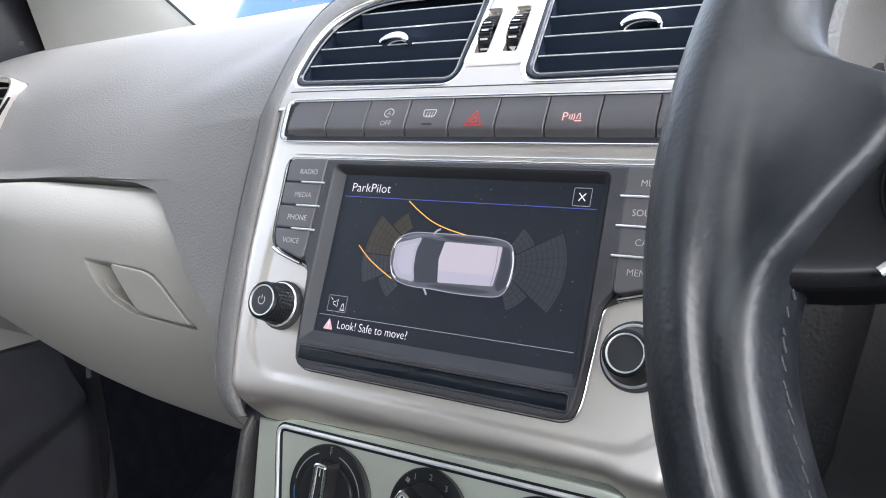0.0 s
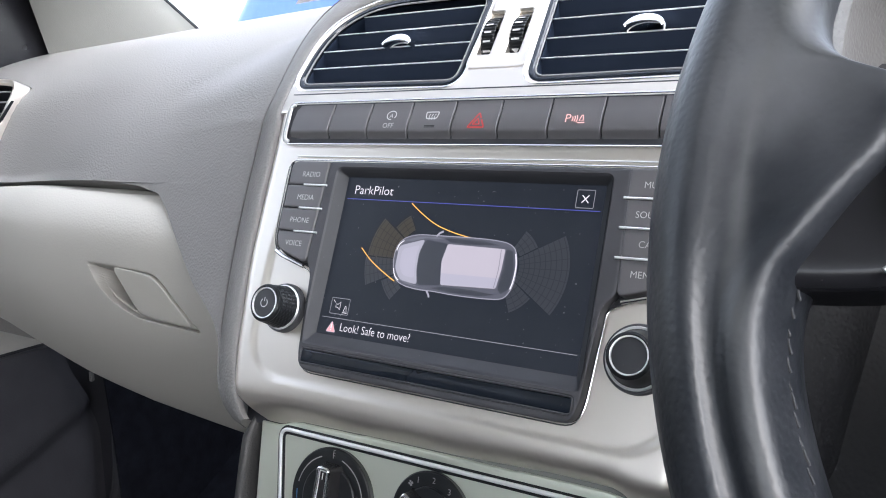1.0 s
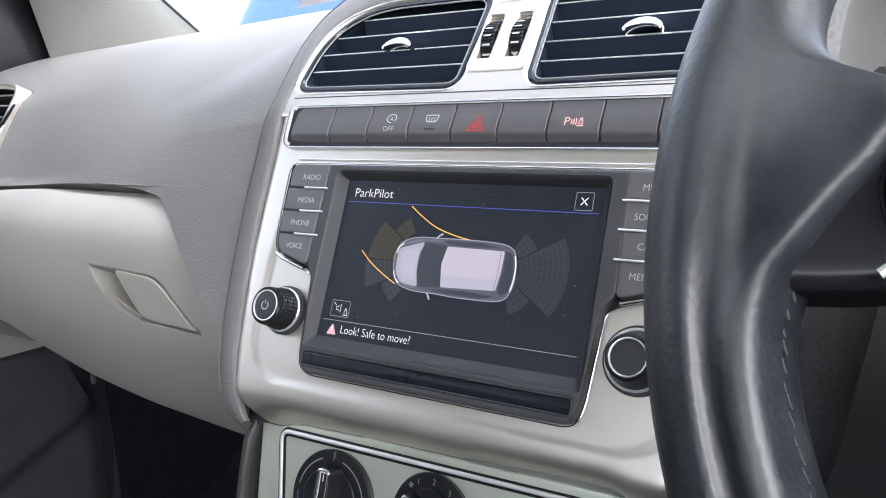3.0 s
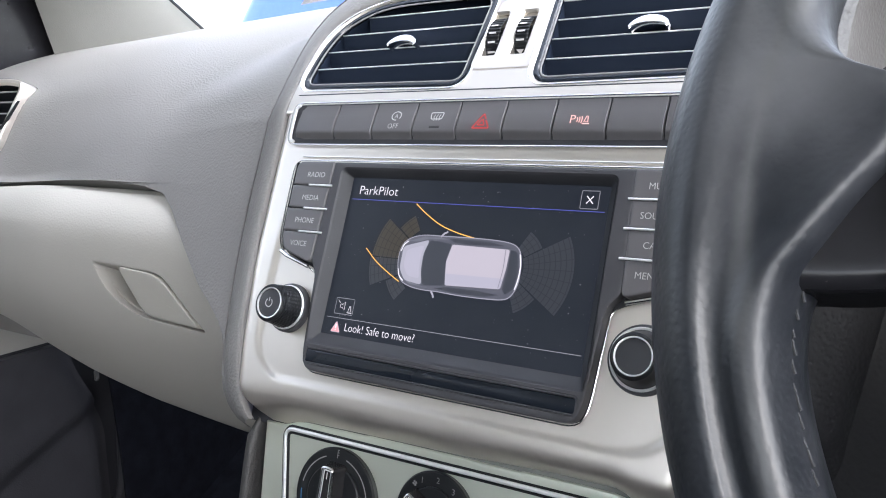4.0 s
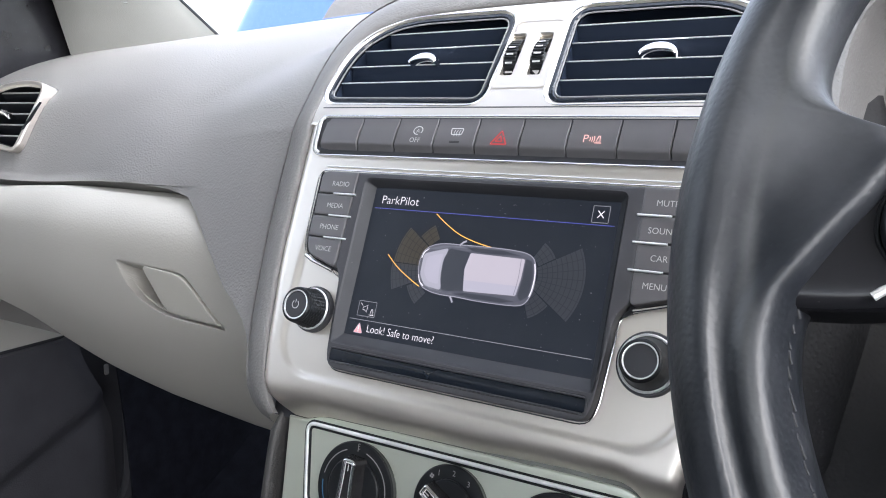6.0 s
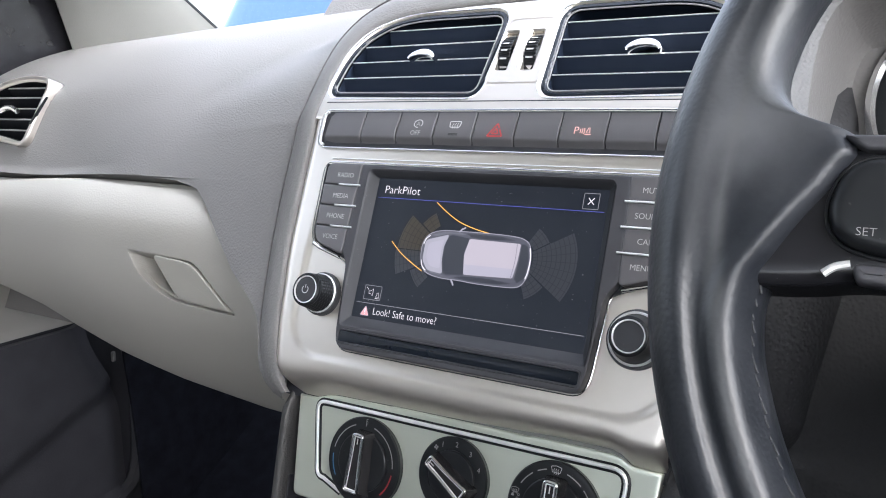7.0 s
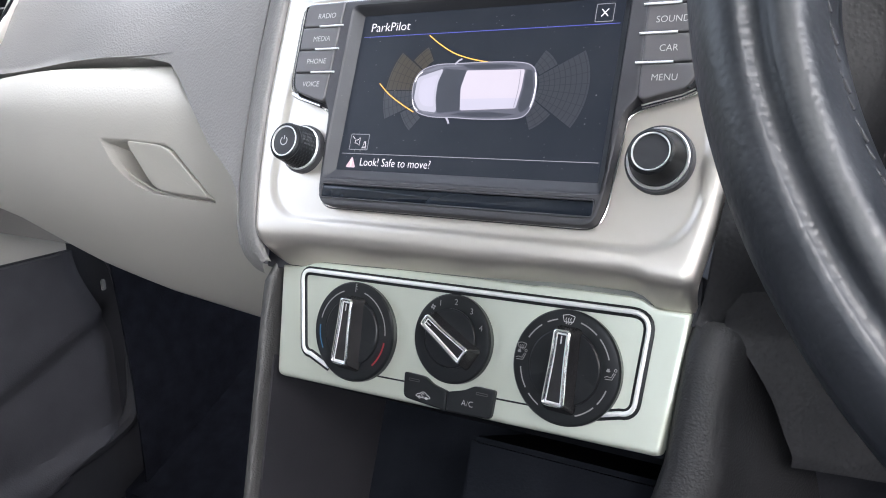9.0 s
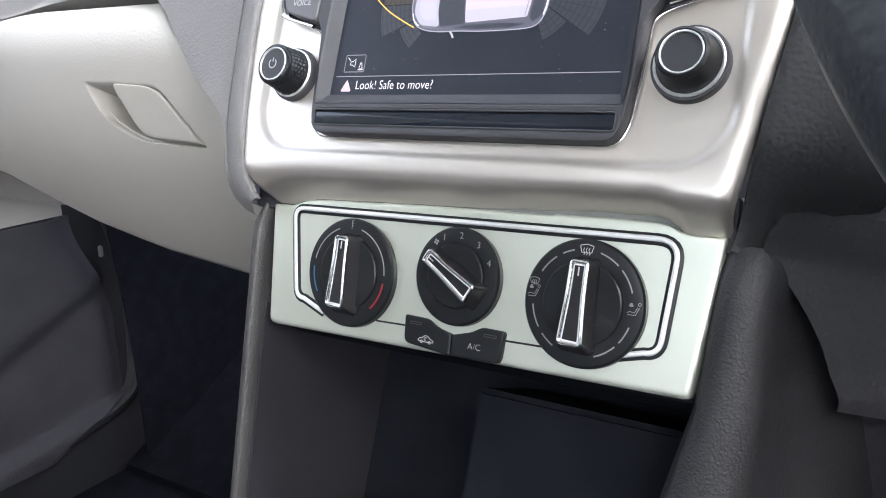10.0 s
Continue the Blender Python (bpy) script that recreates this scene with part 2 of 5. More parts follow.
PIX_GRID.node_tree.nodes["Principled BSDF"].inputs["Specular IOR Level"].default_value = 0.38
PIX_LINE = glowing("display_line", (0.42, 0.42, 0.46), 0.135)
PIX_BLUE = glowing("display_blue", (0.10, 0.12, 0.55), 0.16)
PIX_AMBER = glowing("display_amber", (0.80, 0.42, 0.07), 0.240)
PIX_FAN_AMBER = glowing("display_amber_fan", (0.080, 0.060, 0.030), 0.085)
PIX_FAN = glowing("display_grey_fan", (0.042, 0.048, 0.066), 0.10)
PIX_RED = glowing("display_red", (0.80, 0.28, 0.30), 0.240)


# ---- shape helpers ----
def level(d=0.0, slope=0.0, z0=0.0):
    """The depth of a plane at (x, z): d at the height z0, deeper by slope with each metre up."""
    return lambda x, z: d + slope * (z - z0)


def smooth(a, b, v):
    t = min(1.0, max(0.0, (v - a) / (b - a)))
    return t * t * (3 - 2 * t)


def mm(*pairs):
    return [(x / 1000, z / 1000) for x, z in pairs]


def between(table, v):
    """Linear interpolation in a short table of (key, value), keys rising."""
    if v <= table[0][0]:
        return table[0][1]
    for (a, p), (b, q) in zip(table, table[1:]):
        if v <= b:
            return p + (q - p) * (v - a) / (b - a)
    return table[-1][1]


def curve_through(points, steps=8, closed=False):
    """A smooth line through the points (Catmull-Rom), in any number of dimensions."""
    out, n = [], len(points)
    count = n if closed else n - 1
    for i in range(count):
        p = [points[(i + j - 1) % n] if closed else points[min(max(i + j - 1, 0), n - 1)] for j in range(4)]
        for s in range(steps):
            t = s / steps
            out.append(tuple(0.5 * (2 * b + (c - a) * t + (2 * a - 5 * b + 4 * c - d) * t * t + (3 * b - a - 3 * c + d) * t ** 3)
                             for a, b, c, d in zip(*p)))
    if not closed:
        out.append(tuple(points[-1]))
    return out


def rounded(points, radius, n=5):
    """A closed outline with its corners rounded; radius is one number or one a corner."""
    out, count = [], len(points)
    for i in range(count):
        p, a, b = (Vector(points[j % count]) for j in (i, i - 1, i + 1))
        r = radius[i] if isinstance(radius, (list, tuple)) else radius
        u, v = (a - p), (b - p)
        r1, r2 = min(r, u.length * 0.49), min(r, v.length * 0.49)
        s, e2 = p + u.normalized() * r1, p + v.normalized() * r2
        for j in range(n + 1):
            t = j / n
            q = s * (1 - t) ** 2 + p * 2 * t * (1 - t) + e2 * t * t
            out.append((q.x, q.y))
    return out


def box2(x0, x1, z0, z1, r=0.0, n=5):
    return rounded([(x0, z0), (x1, z0), (x1, z1), (x0, z1)], max(r, 1e-5), n)


def ring2(x, z, r, n=48, squash=1.0):
    return [(x + r * math.cos(2 * math.pi * i / n), z + r * squash * math.sin(2 * math.pi * i / n)) for i in range(n)]


def area2(o):
    return sum(a[0] * b[1] - b[0] * a[1] for a, b in zip(o, o[1:] + o[:1])) / 2


def grow(outline, d):
    """The outline moved outwards by d; corners that would fold over are drawn together."""
    o = [Vector(p) for p in (outline if area2(outline) > 0 else outline[::-1])]
    n = len(o)
    out = []
    for i in range(n):
        u, v = o[i] - o[i - 1], o[(i + 1) % n] - o[i]
        u = u.normalized() if u.length > 1e-9 else v.normalized()
        v = v.normalized() if v.length > 1e-9 else u
        m = Vector((u.y + v.y, -u.x - v.x))
        if m.length < 1e-6:
            m = Vector((u.y, -u.x))
        m.normalize()
        k = max(0.5, m.dot(Vector((u.y, -u.x))))
        out.append(o[i] + m * (d / k))
    for _ in range(8):
        bad = [(out[(i + 1) % n] - out[i]).dot(o[(i + 1) % n] - o[i]) < 0 for i in range(n)]
        if not any(bad) or all(bad):
            break
        start = next(i for i in range(n) if not bad[i - 1] and bad[i])
        i = 0
        while i < n:
            j = (start + i) % n
            if not bad[j]:
                i += 1
                continue
            run = 0
            while run < n and bad[(j + run) % n]:
                run += 1
            first, last = j, (j + run) % n
            p, r = out[first - 1], out[(last + 1) % n]
            a, b = o[first] - o[first - 1], o[(last + 1) % n] - o[last]
            cross = a.x * b.y - a.y * b.x
            q = (out[first] + out[last]) / 2
            if abs(cross) > 1e-12 * 1e3:
                t = ((r - p).x * b.y - (r - p).y * b.x) / cross
                hit = p + a * t
                if (hit - q).length < 6 * abs(d) + 0.002:
                    q = hit
            for k in range(run + 1):
                out[(first + k) % n] = q.copy()
            i += run + 1
    return [(p.x, p.y) for p in out]


def loop(bm, outline, f, h):
    return [bm.verts.new((x, f(x, z) - h, z)) for x, z in outline]


def bridge(bm, a, b):
    n = len(a)
    for i in range(n):
        bm.faces.new((a[i], a[(i + 1) % n], b[(i + 1) % n], b[i]))


def slab(bm, outline, f, h, depth=0.004, edge=0.0006, holes=(), steps=2):
    """A plate of that outline whose front stands h before the surface f, with a rounded edge, reaching back by depth; holes go through."""
    o = outline if area2(outline) > 0 else outline[::-1]
    back = loop(bm, o, f, h - depth)
    prev = loop(bm, o, f, h - edge)
    bridge(bm, back, prev)
    for i in range(1, steps + 1):
        w = i / steps * math.pi / 2
        cur = loop(bm, grow(o, -edge * (1 - math.cos(w))), f, h - edge + edge * math.sin(w))
        bridge(bm, prev, cur)
        prev = cur
    flat = loop(bm, grow(o, -edge * 1.8), f, h)
    bridge(bm, prev, flat)
    prev = flat
    if not holes:
        bm.faces.new(prev)
    else:
        loops = [prev]
        for hole in holes:
            q = hole if area2(hole) > 0 else hole[::-1]
            v1, v2, v3 = loop(bm, grow(q, edge), f, h), loop(bm, q, f, h - edge), loop(bm, q, f, h - depth)
            bridge(bm, v1, v2)
            bridge(bm, v2, v3)
            loops.append(v1)
        ring = [v for one in loops for v in one]
        for tri in tessellate_polygon([[Vector((v.co.x, v.co.z, 0)) for v in one] for one in loops]):
            bm.faces.new([ring[i] for i in tri])
    return bm


def lathe(bm, x, z, f, profile, n=48, squash=1.0, cap=True):
    """A turned piece standing on the surface f: profile is a row of (radius, height before the surface)."""
    prev = None
    for r, h in profile:
        d = f(x, z)
        cur = [bm.verts.new((x + r * math.cos(2 * math.pi * i / n), d + (f(x, z + r) - d) * math.sin(2 * math.pi * i / n) - h,
                             z + r * squash * math.sin(2 * math.pi * i / n))) for i in range(n)]
        if prev:
            bridge(bm, prev, cur)
        prev = cur
    if cap:
        bm.faces.new(prev)
    return bm


def ribbon(bm, line, f, h, width, closed=False):
    """A flat stroke of that width along a line of (x, z)."""
    n = len(line)
    left, right = [], []
    for i in range(n):
        a = Vector(line[i - 1] if (i or closed) else line[0])
        b = Vector(line[(i + 1) % n] if (i < n - 1 or closed) else line[-1])
        t = b - a
        if t.length < 1e-9:
            t = Vector((1, 0))
        t.normalize()
        x, z = line[i]
        for side, s in ((left, 1), (right, -1)):
            px, pz = x - t.y * width / 2 * s, z + t.x * width / 2 * s
            side.append(bm.verts.new((px, f(px, pz) - h, pz)))
    for i in range(n if closed else n - 1):
        j = (i + 1) % n
        bm.faces.new((left[i], left[j], right[j], right[i]))
    return bm


def patch(bm, outline, f, h):
    o = outline if area2(outline) > 0 else outline[::-1]
    bm.faces.new(loop(bm, o, f, h))
    return bm


def tube(bm, line, r, closed=False, n=8, flat=1.0):
    """A round bar along a line of 3D points; flat squeezes it in depth."""
    pts = [Vector(p) for p in line]
    rings, count = [], len(pts)
    for i, p in enumerate(pts):
        a = pts[i - 1] if (i or closed) else p
        b = pts[(i + 1) % count] if (i < count - 1 or closed) else p
        t = (b - a).normalized()
        u = t.cross(Vector((0, 1, 0)))
        if u.length < 1e-4:
            u = t.cross(Vector((1, 0, 0)))
        u.normalize()
        v = t.cross(u)
        rr = r(i / max(1, count - 1)) if callable(r) else r
        rings.append([bm.verts.new(p + u * rr * math.cos(2 * math.pi * j / n) + v * rr * flat * math.sin(2 * math.pi * j / n)) for j in range(n)])
    for i in range(count if closed else count - 1):
        bridge(bm, rings[i], rings[(i + 1) % count])
    if not closed:
        bm.faces.new(rings[0])
        bm.faces.new(rings[-1])
    return bm


def lift(line, f, h):
    return [(x, f(x, z) - h, z) for x, z in line]


def sheet(bm, rows, thick=None):
    """A skin through rows of 3D points."""
    grid = [[bm.verts.new(p) for p in row] for row in rows]
    for a, b in zip(grid, grid[1:]):
        for i in range(len(a) - 1):
            bm.faces.new((a[i], a[i + 1], b[i + 1], b[i]))
    if thick:
        back = [[bm.verts.new(Vector(v.co) + Vector(thick)) for v in row] for row in grid]
        for a, b in zip(back, back[1:]):
            for i in range(len(a) - 1):
                bm.faces.new((a[i], b[i], b[i + 1], a[i + 1]))
        rim = [(grid[0][i], back[0][i]) for i in range(len(grid[0]))]
        rim += [(r[-1], q[-1]) for r, q in zip(grid[1:], back[1:])]
        rim += [(grid[-1][i], back[-1][i]) for i in range(len(grid[-1]) - 2, -1, -1)]
        rim += [(r[0], q[0]) for r, q in zip(grid[-2:0:-1], back[-2:0:-1])]
        for i in range(len(rim)):
            (a, b), (c, d) = rim[i], rim[(i + 1) % len(rim)]
            bm.faces.new((a, c, d, b))
    return bm


def block(bm, x0, x1, y0, y1, z0, z1, edge=0.0):
    made = bmesh.ops.create_cube(bm, size=1.0)["verts"]
    for v in made:
        v.co = Vector((x0 + (v.co.x + 0.5) * (x1 - x0), y0 + (v.co.y + 0.5) * (y1 - y0), z0 + (v.co.z + 0.5) * (z1 - z0)))
    if edge:
        es = list({e for v in made for e in v.link_edges})
        bmesh.ops.bevel(bm, geom=es, offset=edge, segments=2, affect="EDGES")
    return bm


def lettering(bm, words, x, z, f, h, size, align="CENTER", wide=1.0, slant=0.0, bold=0.0):
    """Words in the built-in font, flat on the surface f."""
    data = bpy.data.curves.new("lettering", "FONT")
    data.body, data.size, data.align_x, data.shear, data.offset = words, size, align, slant, bold
    data.resolution_u = 3
    carrier = new("lettering", data)
    bpy.context.view_layer.update()
    me = bpy.data.meshes.new_from_object(carrier.evaluated_get(bpy.context.evaluated_depsgraph_get()))
    base = len(bm.verts)
    bm.from_mesh(me)
    bm.verts.ensure_lookup_table()
    for v in bm.verts[base:]:
        px, pz = x + v.co.x * wide, z + v.co.y
        v.co = (px, f(px, pz) - h, pz)
    bpy.data.objects.remove(carrier)
    bpy.data.curves.remove(data)
    bpy.data.meshes.remove(me)
    return bm


ORIGIN = {}


def thing(name, origin, label, category, group="", kind="", at=CON):
    ob = new(name)
    ob.empty_display_size = 0.02
    ob.matrix_world = at @ Matrix.Translation(origin)
    ORIGIN[ob.name] = Vector(origin)
    return tagged(ob, label, category, group, kind)


def finish(bm, name, mat, origin, sharp=32):
    bmesh.ops.remove_doubles(bm, verts=bm.verts, dist=1e-6)
    bmesh.ops.recalc_face_normals(bm, faces=bm.faces)
    bmesh.ops.translate(bm, verts=bm.verts, vec=-Vector(origin))
    me = bpy.data.meshes.new(name)
    bm.to_mesh(me)
    bm.free()
    me.shade_smooth()
    me.set_sharp_from_angle(angle=radians(sharp))
    me.materials.append(mat)
    return me


def part(name, bm, mat, parent, label="", sharp=32):
    """One mesh object under a thing or under a part; the mesh is given in the thing's frame of reference."""
    origin = ORIGIN[parent.name]
    ob = new(name, finish(bm, name, mat, origin, sharp))
    ob.parent = parent
    ORIGIN[ob.name] = origin
    return tagged(ob, label)


def solo(name, bm, mat, origin, label, category, group="", kind="", at=CON, sharp=32):
    """A thing of one mesh."""
    ob = new(name, finish(bm, name, mat, origin, sharp))
    ob.matrix_world = at @ Matrix.Translation(origin)
    ORIGIN[ob.name] = Vector(origin)
    return tagged(ob, label, category, group, kind)


def B():
    return bmesh.new()

# ---- the shell of the car and the world outside ----
def wall(name, mat, blocks, label, category="car body", edge=0.004):
    bm = B()
    for b in blocks:
        block(bm, *b, edge=edge)
    return solo(name, bm, mat, (0, 0, 0), label, category, kind="structure", at=WORLD)


bm = B()
n, far = 24, 400.0
rows = []
for j in range(n + 1):
    u = (j / n * 2 - 1)
    rows.append([(math.copysign(abs(v) ** 3, v) * far, math.copysign(abs(u) ** 3, u) * far, 0.0) for v in [i / n * 2 - 1 for i in range(n + 1)]])
sheet(bm, rows)
solo("ground", bm, GREEN_GROUND, (0, 0, 0), "unseen ground of a parking area, tinted green for its bounce light", "ground", kind="structure", at=WORLD)

wall("floor", CARPET, [(-0.74, 0.74, -1.6, 0.80, 0.24, 0.28)], "black carpeted car floor", "floor")
wall("wall_north", DEEP, [(-0.74, 0.74, 0.80, 0.84, 0.24, 1.00)], "dark firewall behind the dashboard", "wall")
# Rear wall and seat blocks, out of view, added to cut low rear light.
wall("wall_south", SEAT, [(-0.78, 0.78, -1.64, -1.60, 0.24, 1.02), (-0.66, -0.12, -0.92, -0.86, 0.24, 1.16), (-0.66, -0.12, -0.90, -0.14, 0.28, 0.56)], "unseen grey seat blocks added behind the camera to hold back light", "wall")
wall("wall_east", TRIM_DARK, [(0.74, 0.78, -1.60, 0.84, 0.24, 1.02)], "driver's side door wall below the window", "wall")
wall("wall_west", DEEP, [(-0.78, -0.745, -1.60, 0.84, 0.24, 0.96)], "passenger's side body wall below the window", "wall")
# Unseen roof, drawn forward, and two side blocks added to limit sky and sun.
wall("ceiling", HEADLINER, [(-0.70, 0.70, -1.64, -0.06, 1.44, 1.47), (-0.78, -0.70, -1.60, -0.55, 0.96, 1.43), (0.70, 0.78, -1.06, -0.86, 0.96, 1.43),], "unseen pale headliner with added side blocks that cut window light", "roof lining")

# The pane of the windscreen, with its dark printed border.
def screen_row(y, z, half, bow, n=16):
    return [(half * s, y - bow * s * s, z) for s in [i / n * 2 - 1 for i in range(n + 1)]]


bm = B()
sheet(bm, [screen_row(0.58 - 0.86 * k, 0.985 + 0.44 * k + 0.05 * math.sin(math.pi * k), 0.70 - 0.14 * k, 0.10, 16) for k in [i / 10 for i in range(11)]],
      (0, 0.003, 0.004))
pane = solo("window_1", bm, GLASS, (0, 0, 0), "clear raked windscreen over the dashboard", "windscreen", kind="structure", at=WORLD)
pane.visible_shadow = False


def pillar(side):
    """The trim of a windscreen pillar: a broad raked strip with a rounded inner edge and a small vent slot."""
    bm = B()
    rows = []
    for k in [i / 14 for i in range(15)]:
        inner = Vector((0.668 - 0.09 * k, 0.495 - 0.76 * k, 1.010 + 0.430 * k))
        outer = Vector((0.722 - 0.05 * k, 0.282 - 0.17 * min(k, 0.35) - 0.82 * max(0.0, k - 0.35), 0.955 + 0.46 * k))
        row = []
        for s in [i / 10 for i in range(11)]:
            p = inner.lerp(outer, s)
            swell = 0.03 * math.sin(math.pi * s) ** 0.7
            row.append((side * (p.x - swell * 0.8), p.y - swell * 0.3, p.z))
        rows.append(row)
    sheet(bm, rows, (side * 0.03, 0.02, 0.0))
    return bm


pt = thing("a_pillar_trim", (-0.70, 0.35, 0.98), "pale grey trim of the passenger's windscreen pillar", "pillar trim", at=WORLD)
part("trim", pillar(-1), PILLAR, pt)
bm = B()
tube(bm, [(-0.672 + 0.09 * k, 0.502 - 0.76 * k, 1.006 + 0.430 * k) for k in [i / 10 for i in range(11)]], 0.0045, n=8)
part("seal", bm, BLACK, pt, "black rubber windscreen seal")
low, high, rise = W @ Vector((-0.682, 0.170, 0.2835)), W @ Vector((-0.657, 0.2085, 0.3005)), W.to_3x3() @ Vector((0.0009, -0.0023, 0.0029))
proud = (high - low).cross(rise).normalized() * 0.0012
if proud.x < 0:
    proud = -proud
for i in range(4):
    bm = B()
    tube(bm, [low.lerp(high, s) + rise * i + proud for s in (0.05 * i, 0.25, 0.5, 0.75, 1.0 - 0.04 * i)], 0.0008, n=6)
    part("vent_rib", bm, GREY_COARSE, pt, "grey rib of a small demister slot")
pt = thing("a_pillar_trim", (0.70, 0.35, 0.98), "pale grey trim of the driver's windscreen pillar", "pillar trim", at=WORLD)
part("trim", pillar(1), PILLAR, pt)

# The blue van and the pale car parked ahead.
def vehicle(name, x, y, turn, scale, paint, label, tall):
    ob = thing(name, (0, 0, 0), label, "parked vehicle", at=WORLD)
    L, H = 4.6 * scale, tall
    prof = [(-L / 2, 0.30), (-L / 2, 0.85), (-L * 0.47, 1.0), (-L * 0.36, 1.06), (-L * 0.20, H - 0.08), (-L * 0.12, H), (L * 0.38, H), (L * 0.47, H - 0.12), (L / 2, 0.95), (L / 2, 0.30)]
    line = rounded(prof, 0.08, 4)
    bm = B()
    slab(bm, line, level(0.0), 0.85, depth=1.7, edge=0.10, steps=4)
    part("body", bm, paint, ob)
    for y0 in (-0.86, 0.86):
        for a, b in ((-0.16, 0.05), (0.08, 0.36)):
            bm = B()
            slab(bm, rounded([(L * a - 0.18 * (a < -0.1), 1.0), (L * b, 1.0), (L * b, 1.26), (L * a + 0.05 * (a < -0.1), 1.26)], 0.05, 3), level(y0), 0.01, depth=0.02, edge=0.004)
            part("window", bm, DARK_GLASS, ob)
        for wx in (-L * 0.31, L * 0.31):
            bm = B()
            lathe(bm, wx, 0.32, level(y0 * 0.93), [(0.10, -0.10), (0.31, -0.10), (0.32, -0.05), (0.32, 0.05), (0.31, 0.10), (0.2, 0.09)], 28)
            w = part("wheel", bm, TYRE, ob)
            bm = B()
            lathe(bm, wx, 0.32, level(y0 * 0.93), [(0.20, 0.08 * (1 if y0 < 0 else -1)), (0.19, 0.11 * (1 if y0 < 0 else -1)), (0.05, 0.10 * (1 if y0 < 0 else -1))], 20)
            part("rim", bm, SATIN, w)
    ob.matrix_world = pose(x, y, 0, 0, 0, turn)
    return ob


vehicle("parked_van", -2.50, 4.3, -6, 1.0, BLUE_PAINT, "blue van parked ahead of the car", 1.95)
vehicle("parked_car", -7.6, 6.4, 100, 0.95, WHITE_PAINT, "white hatchback parked further off", 1.5)

# ---- dashboard ----
FASCIA_SIDE = [(-0.100, 0.1120), (-0.094, 0.1185), (-0.082, 0.1245), (-0.060, 0.1285), (-0.020, 0.1328), (0.020, 0.1350), (0.060, 0.1350),
               (0.090, 0.1355), (0.118, 0.1345), (0.135, 0.1290), (0.147, 0.1170), (0.1545, 0.0980), (0.158, 0.070), (0.1595, 0.035), (0.160, 0.0)]


def fascia_depth(x, z):
    return max(0.0, z - 0.078) * 0.28 + 0.001


# the edge beside the driver leans in more towards the floor
DRIVER_SIDE = [(-0.100, 0.1155), (-0.090, 0.1180), (-0.080, 0.1200), (-0.061, 0.1235), (-0.039, 0.1265), (-0.020, 0.1295)] + FASCIA_SIDE[5:]


def half_width(z, x=-1.0):
    return between([(k, v) for k, v in (DRIVER_SIDE if x > 0 else FASCIA_SIDE) if k <= 0.135], z)


side = curve_through([(-w, z) for z, w in FASCIA_SIDE], 4)
rim_line = side + curve_through([(w, z) for z, w in DRIVER_SIDE], 4)[-2::-1]


def lid_edge(z):
    """The glovebox lid's edge beside the centre console."""
    return between([(-0.125, -0.118), (-0.104, -0.1240), (-0.101, -0.1320), (-0.0975, -0.1390), (-0.092, -0.1460), (-0.083, -0.1545), (-0.072, -0.1600), (-0.060, -0.1645), (-0.050, -0.173), (-0.040, -0.187), (-0.031, -0.201), (-0.006, -0.229), (0.018, -0.254), (0.030, -0.270), (0.0355, -0.2975), (0.0372, -0.318), (0.0380, -0.345), (0.0385, -0.42)], z)


def band_edge(z):
    return between([(-0.104, -0.128), (-0.101, -0.136), (-0.0975, -0.145), (-0.092, -0.153), (-0.083, -0.1572), (-0.072, -0.1588), (-0.035, -0.1605), (0.003, -0.1635), (0.20, -0.1665)], z)


PAD = curve_through([(0.050, -0.1005), (0.047, -0.04), (0.046, 0.02), (0.047, 0.045), (0.055, 0.075), (0.070, 0.110), (0.089, 0.147), (0.113, 0.182), (0.145, 0.217),
                     (0.18, 0.247), (0.22, 0.275), (0.26, 0.293), (0.34, 0.317), (0.50, 0.360)], 18)


def side_depth(x, z):
    return 0.0865 + 0.05 * (z - 0.10)


SV_OUT = rounded(mm((-678, 80), (-576, 67.5), (-561.5, 142.5), (-602, 147.5), (-655, 140), (-690, 118)), [0.02, 0.014, 0.016, 0.02, 0.03, 0.02], 6)
SV_IN = rounded(mm((-668, 86), (-583, 73), (-567, 137), (-604, 141), (-650, 133), (-678, 115)), [0.016, 0.006, 0.003, 0.02, 0.025, 0.016], 6)
VENT_GAP = grow(SV_IN, 0.0045)


def inside_by(outline, x, z):
    """How far a point lies inside an outline; 0 outside."""
    inside, best = False, 1.0
    for (ax, az), (bx, bz) in zip(outline, outline[1:] + outline[:1]):
        if (az > z) != (bz > z) and x < ax + (bx - ax) * (z - az) / (bz - az):
            inside = not inside
        dx, dz = bx - ax, bz - az
        t = max(0.0, min(1.0, ((x - ax) * dx + (z - az) * dz) / (dx * dx + dz * dz + 1e-12)))
        best = min(best, math.hypot(x - ax - t * dx, z - az - t * dz))
    return best if inside else 0.0


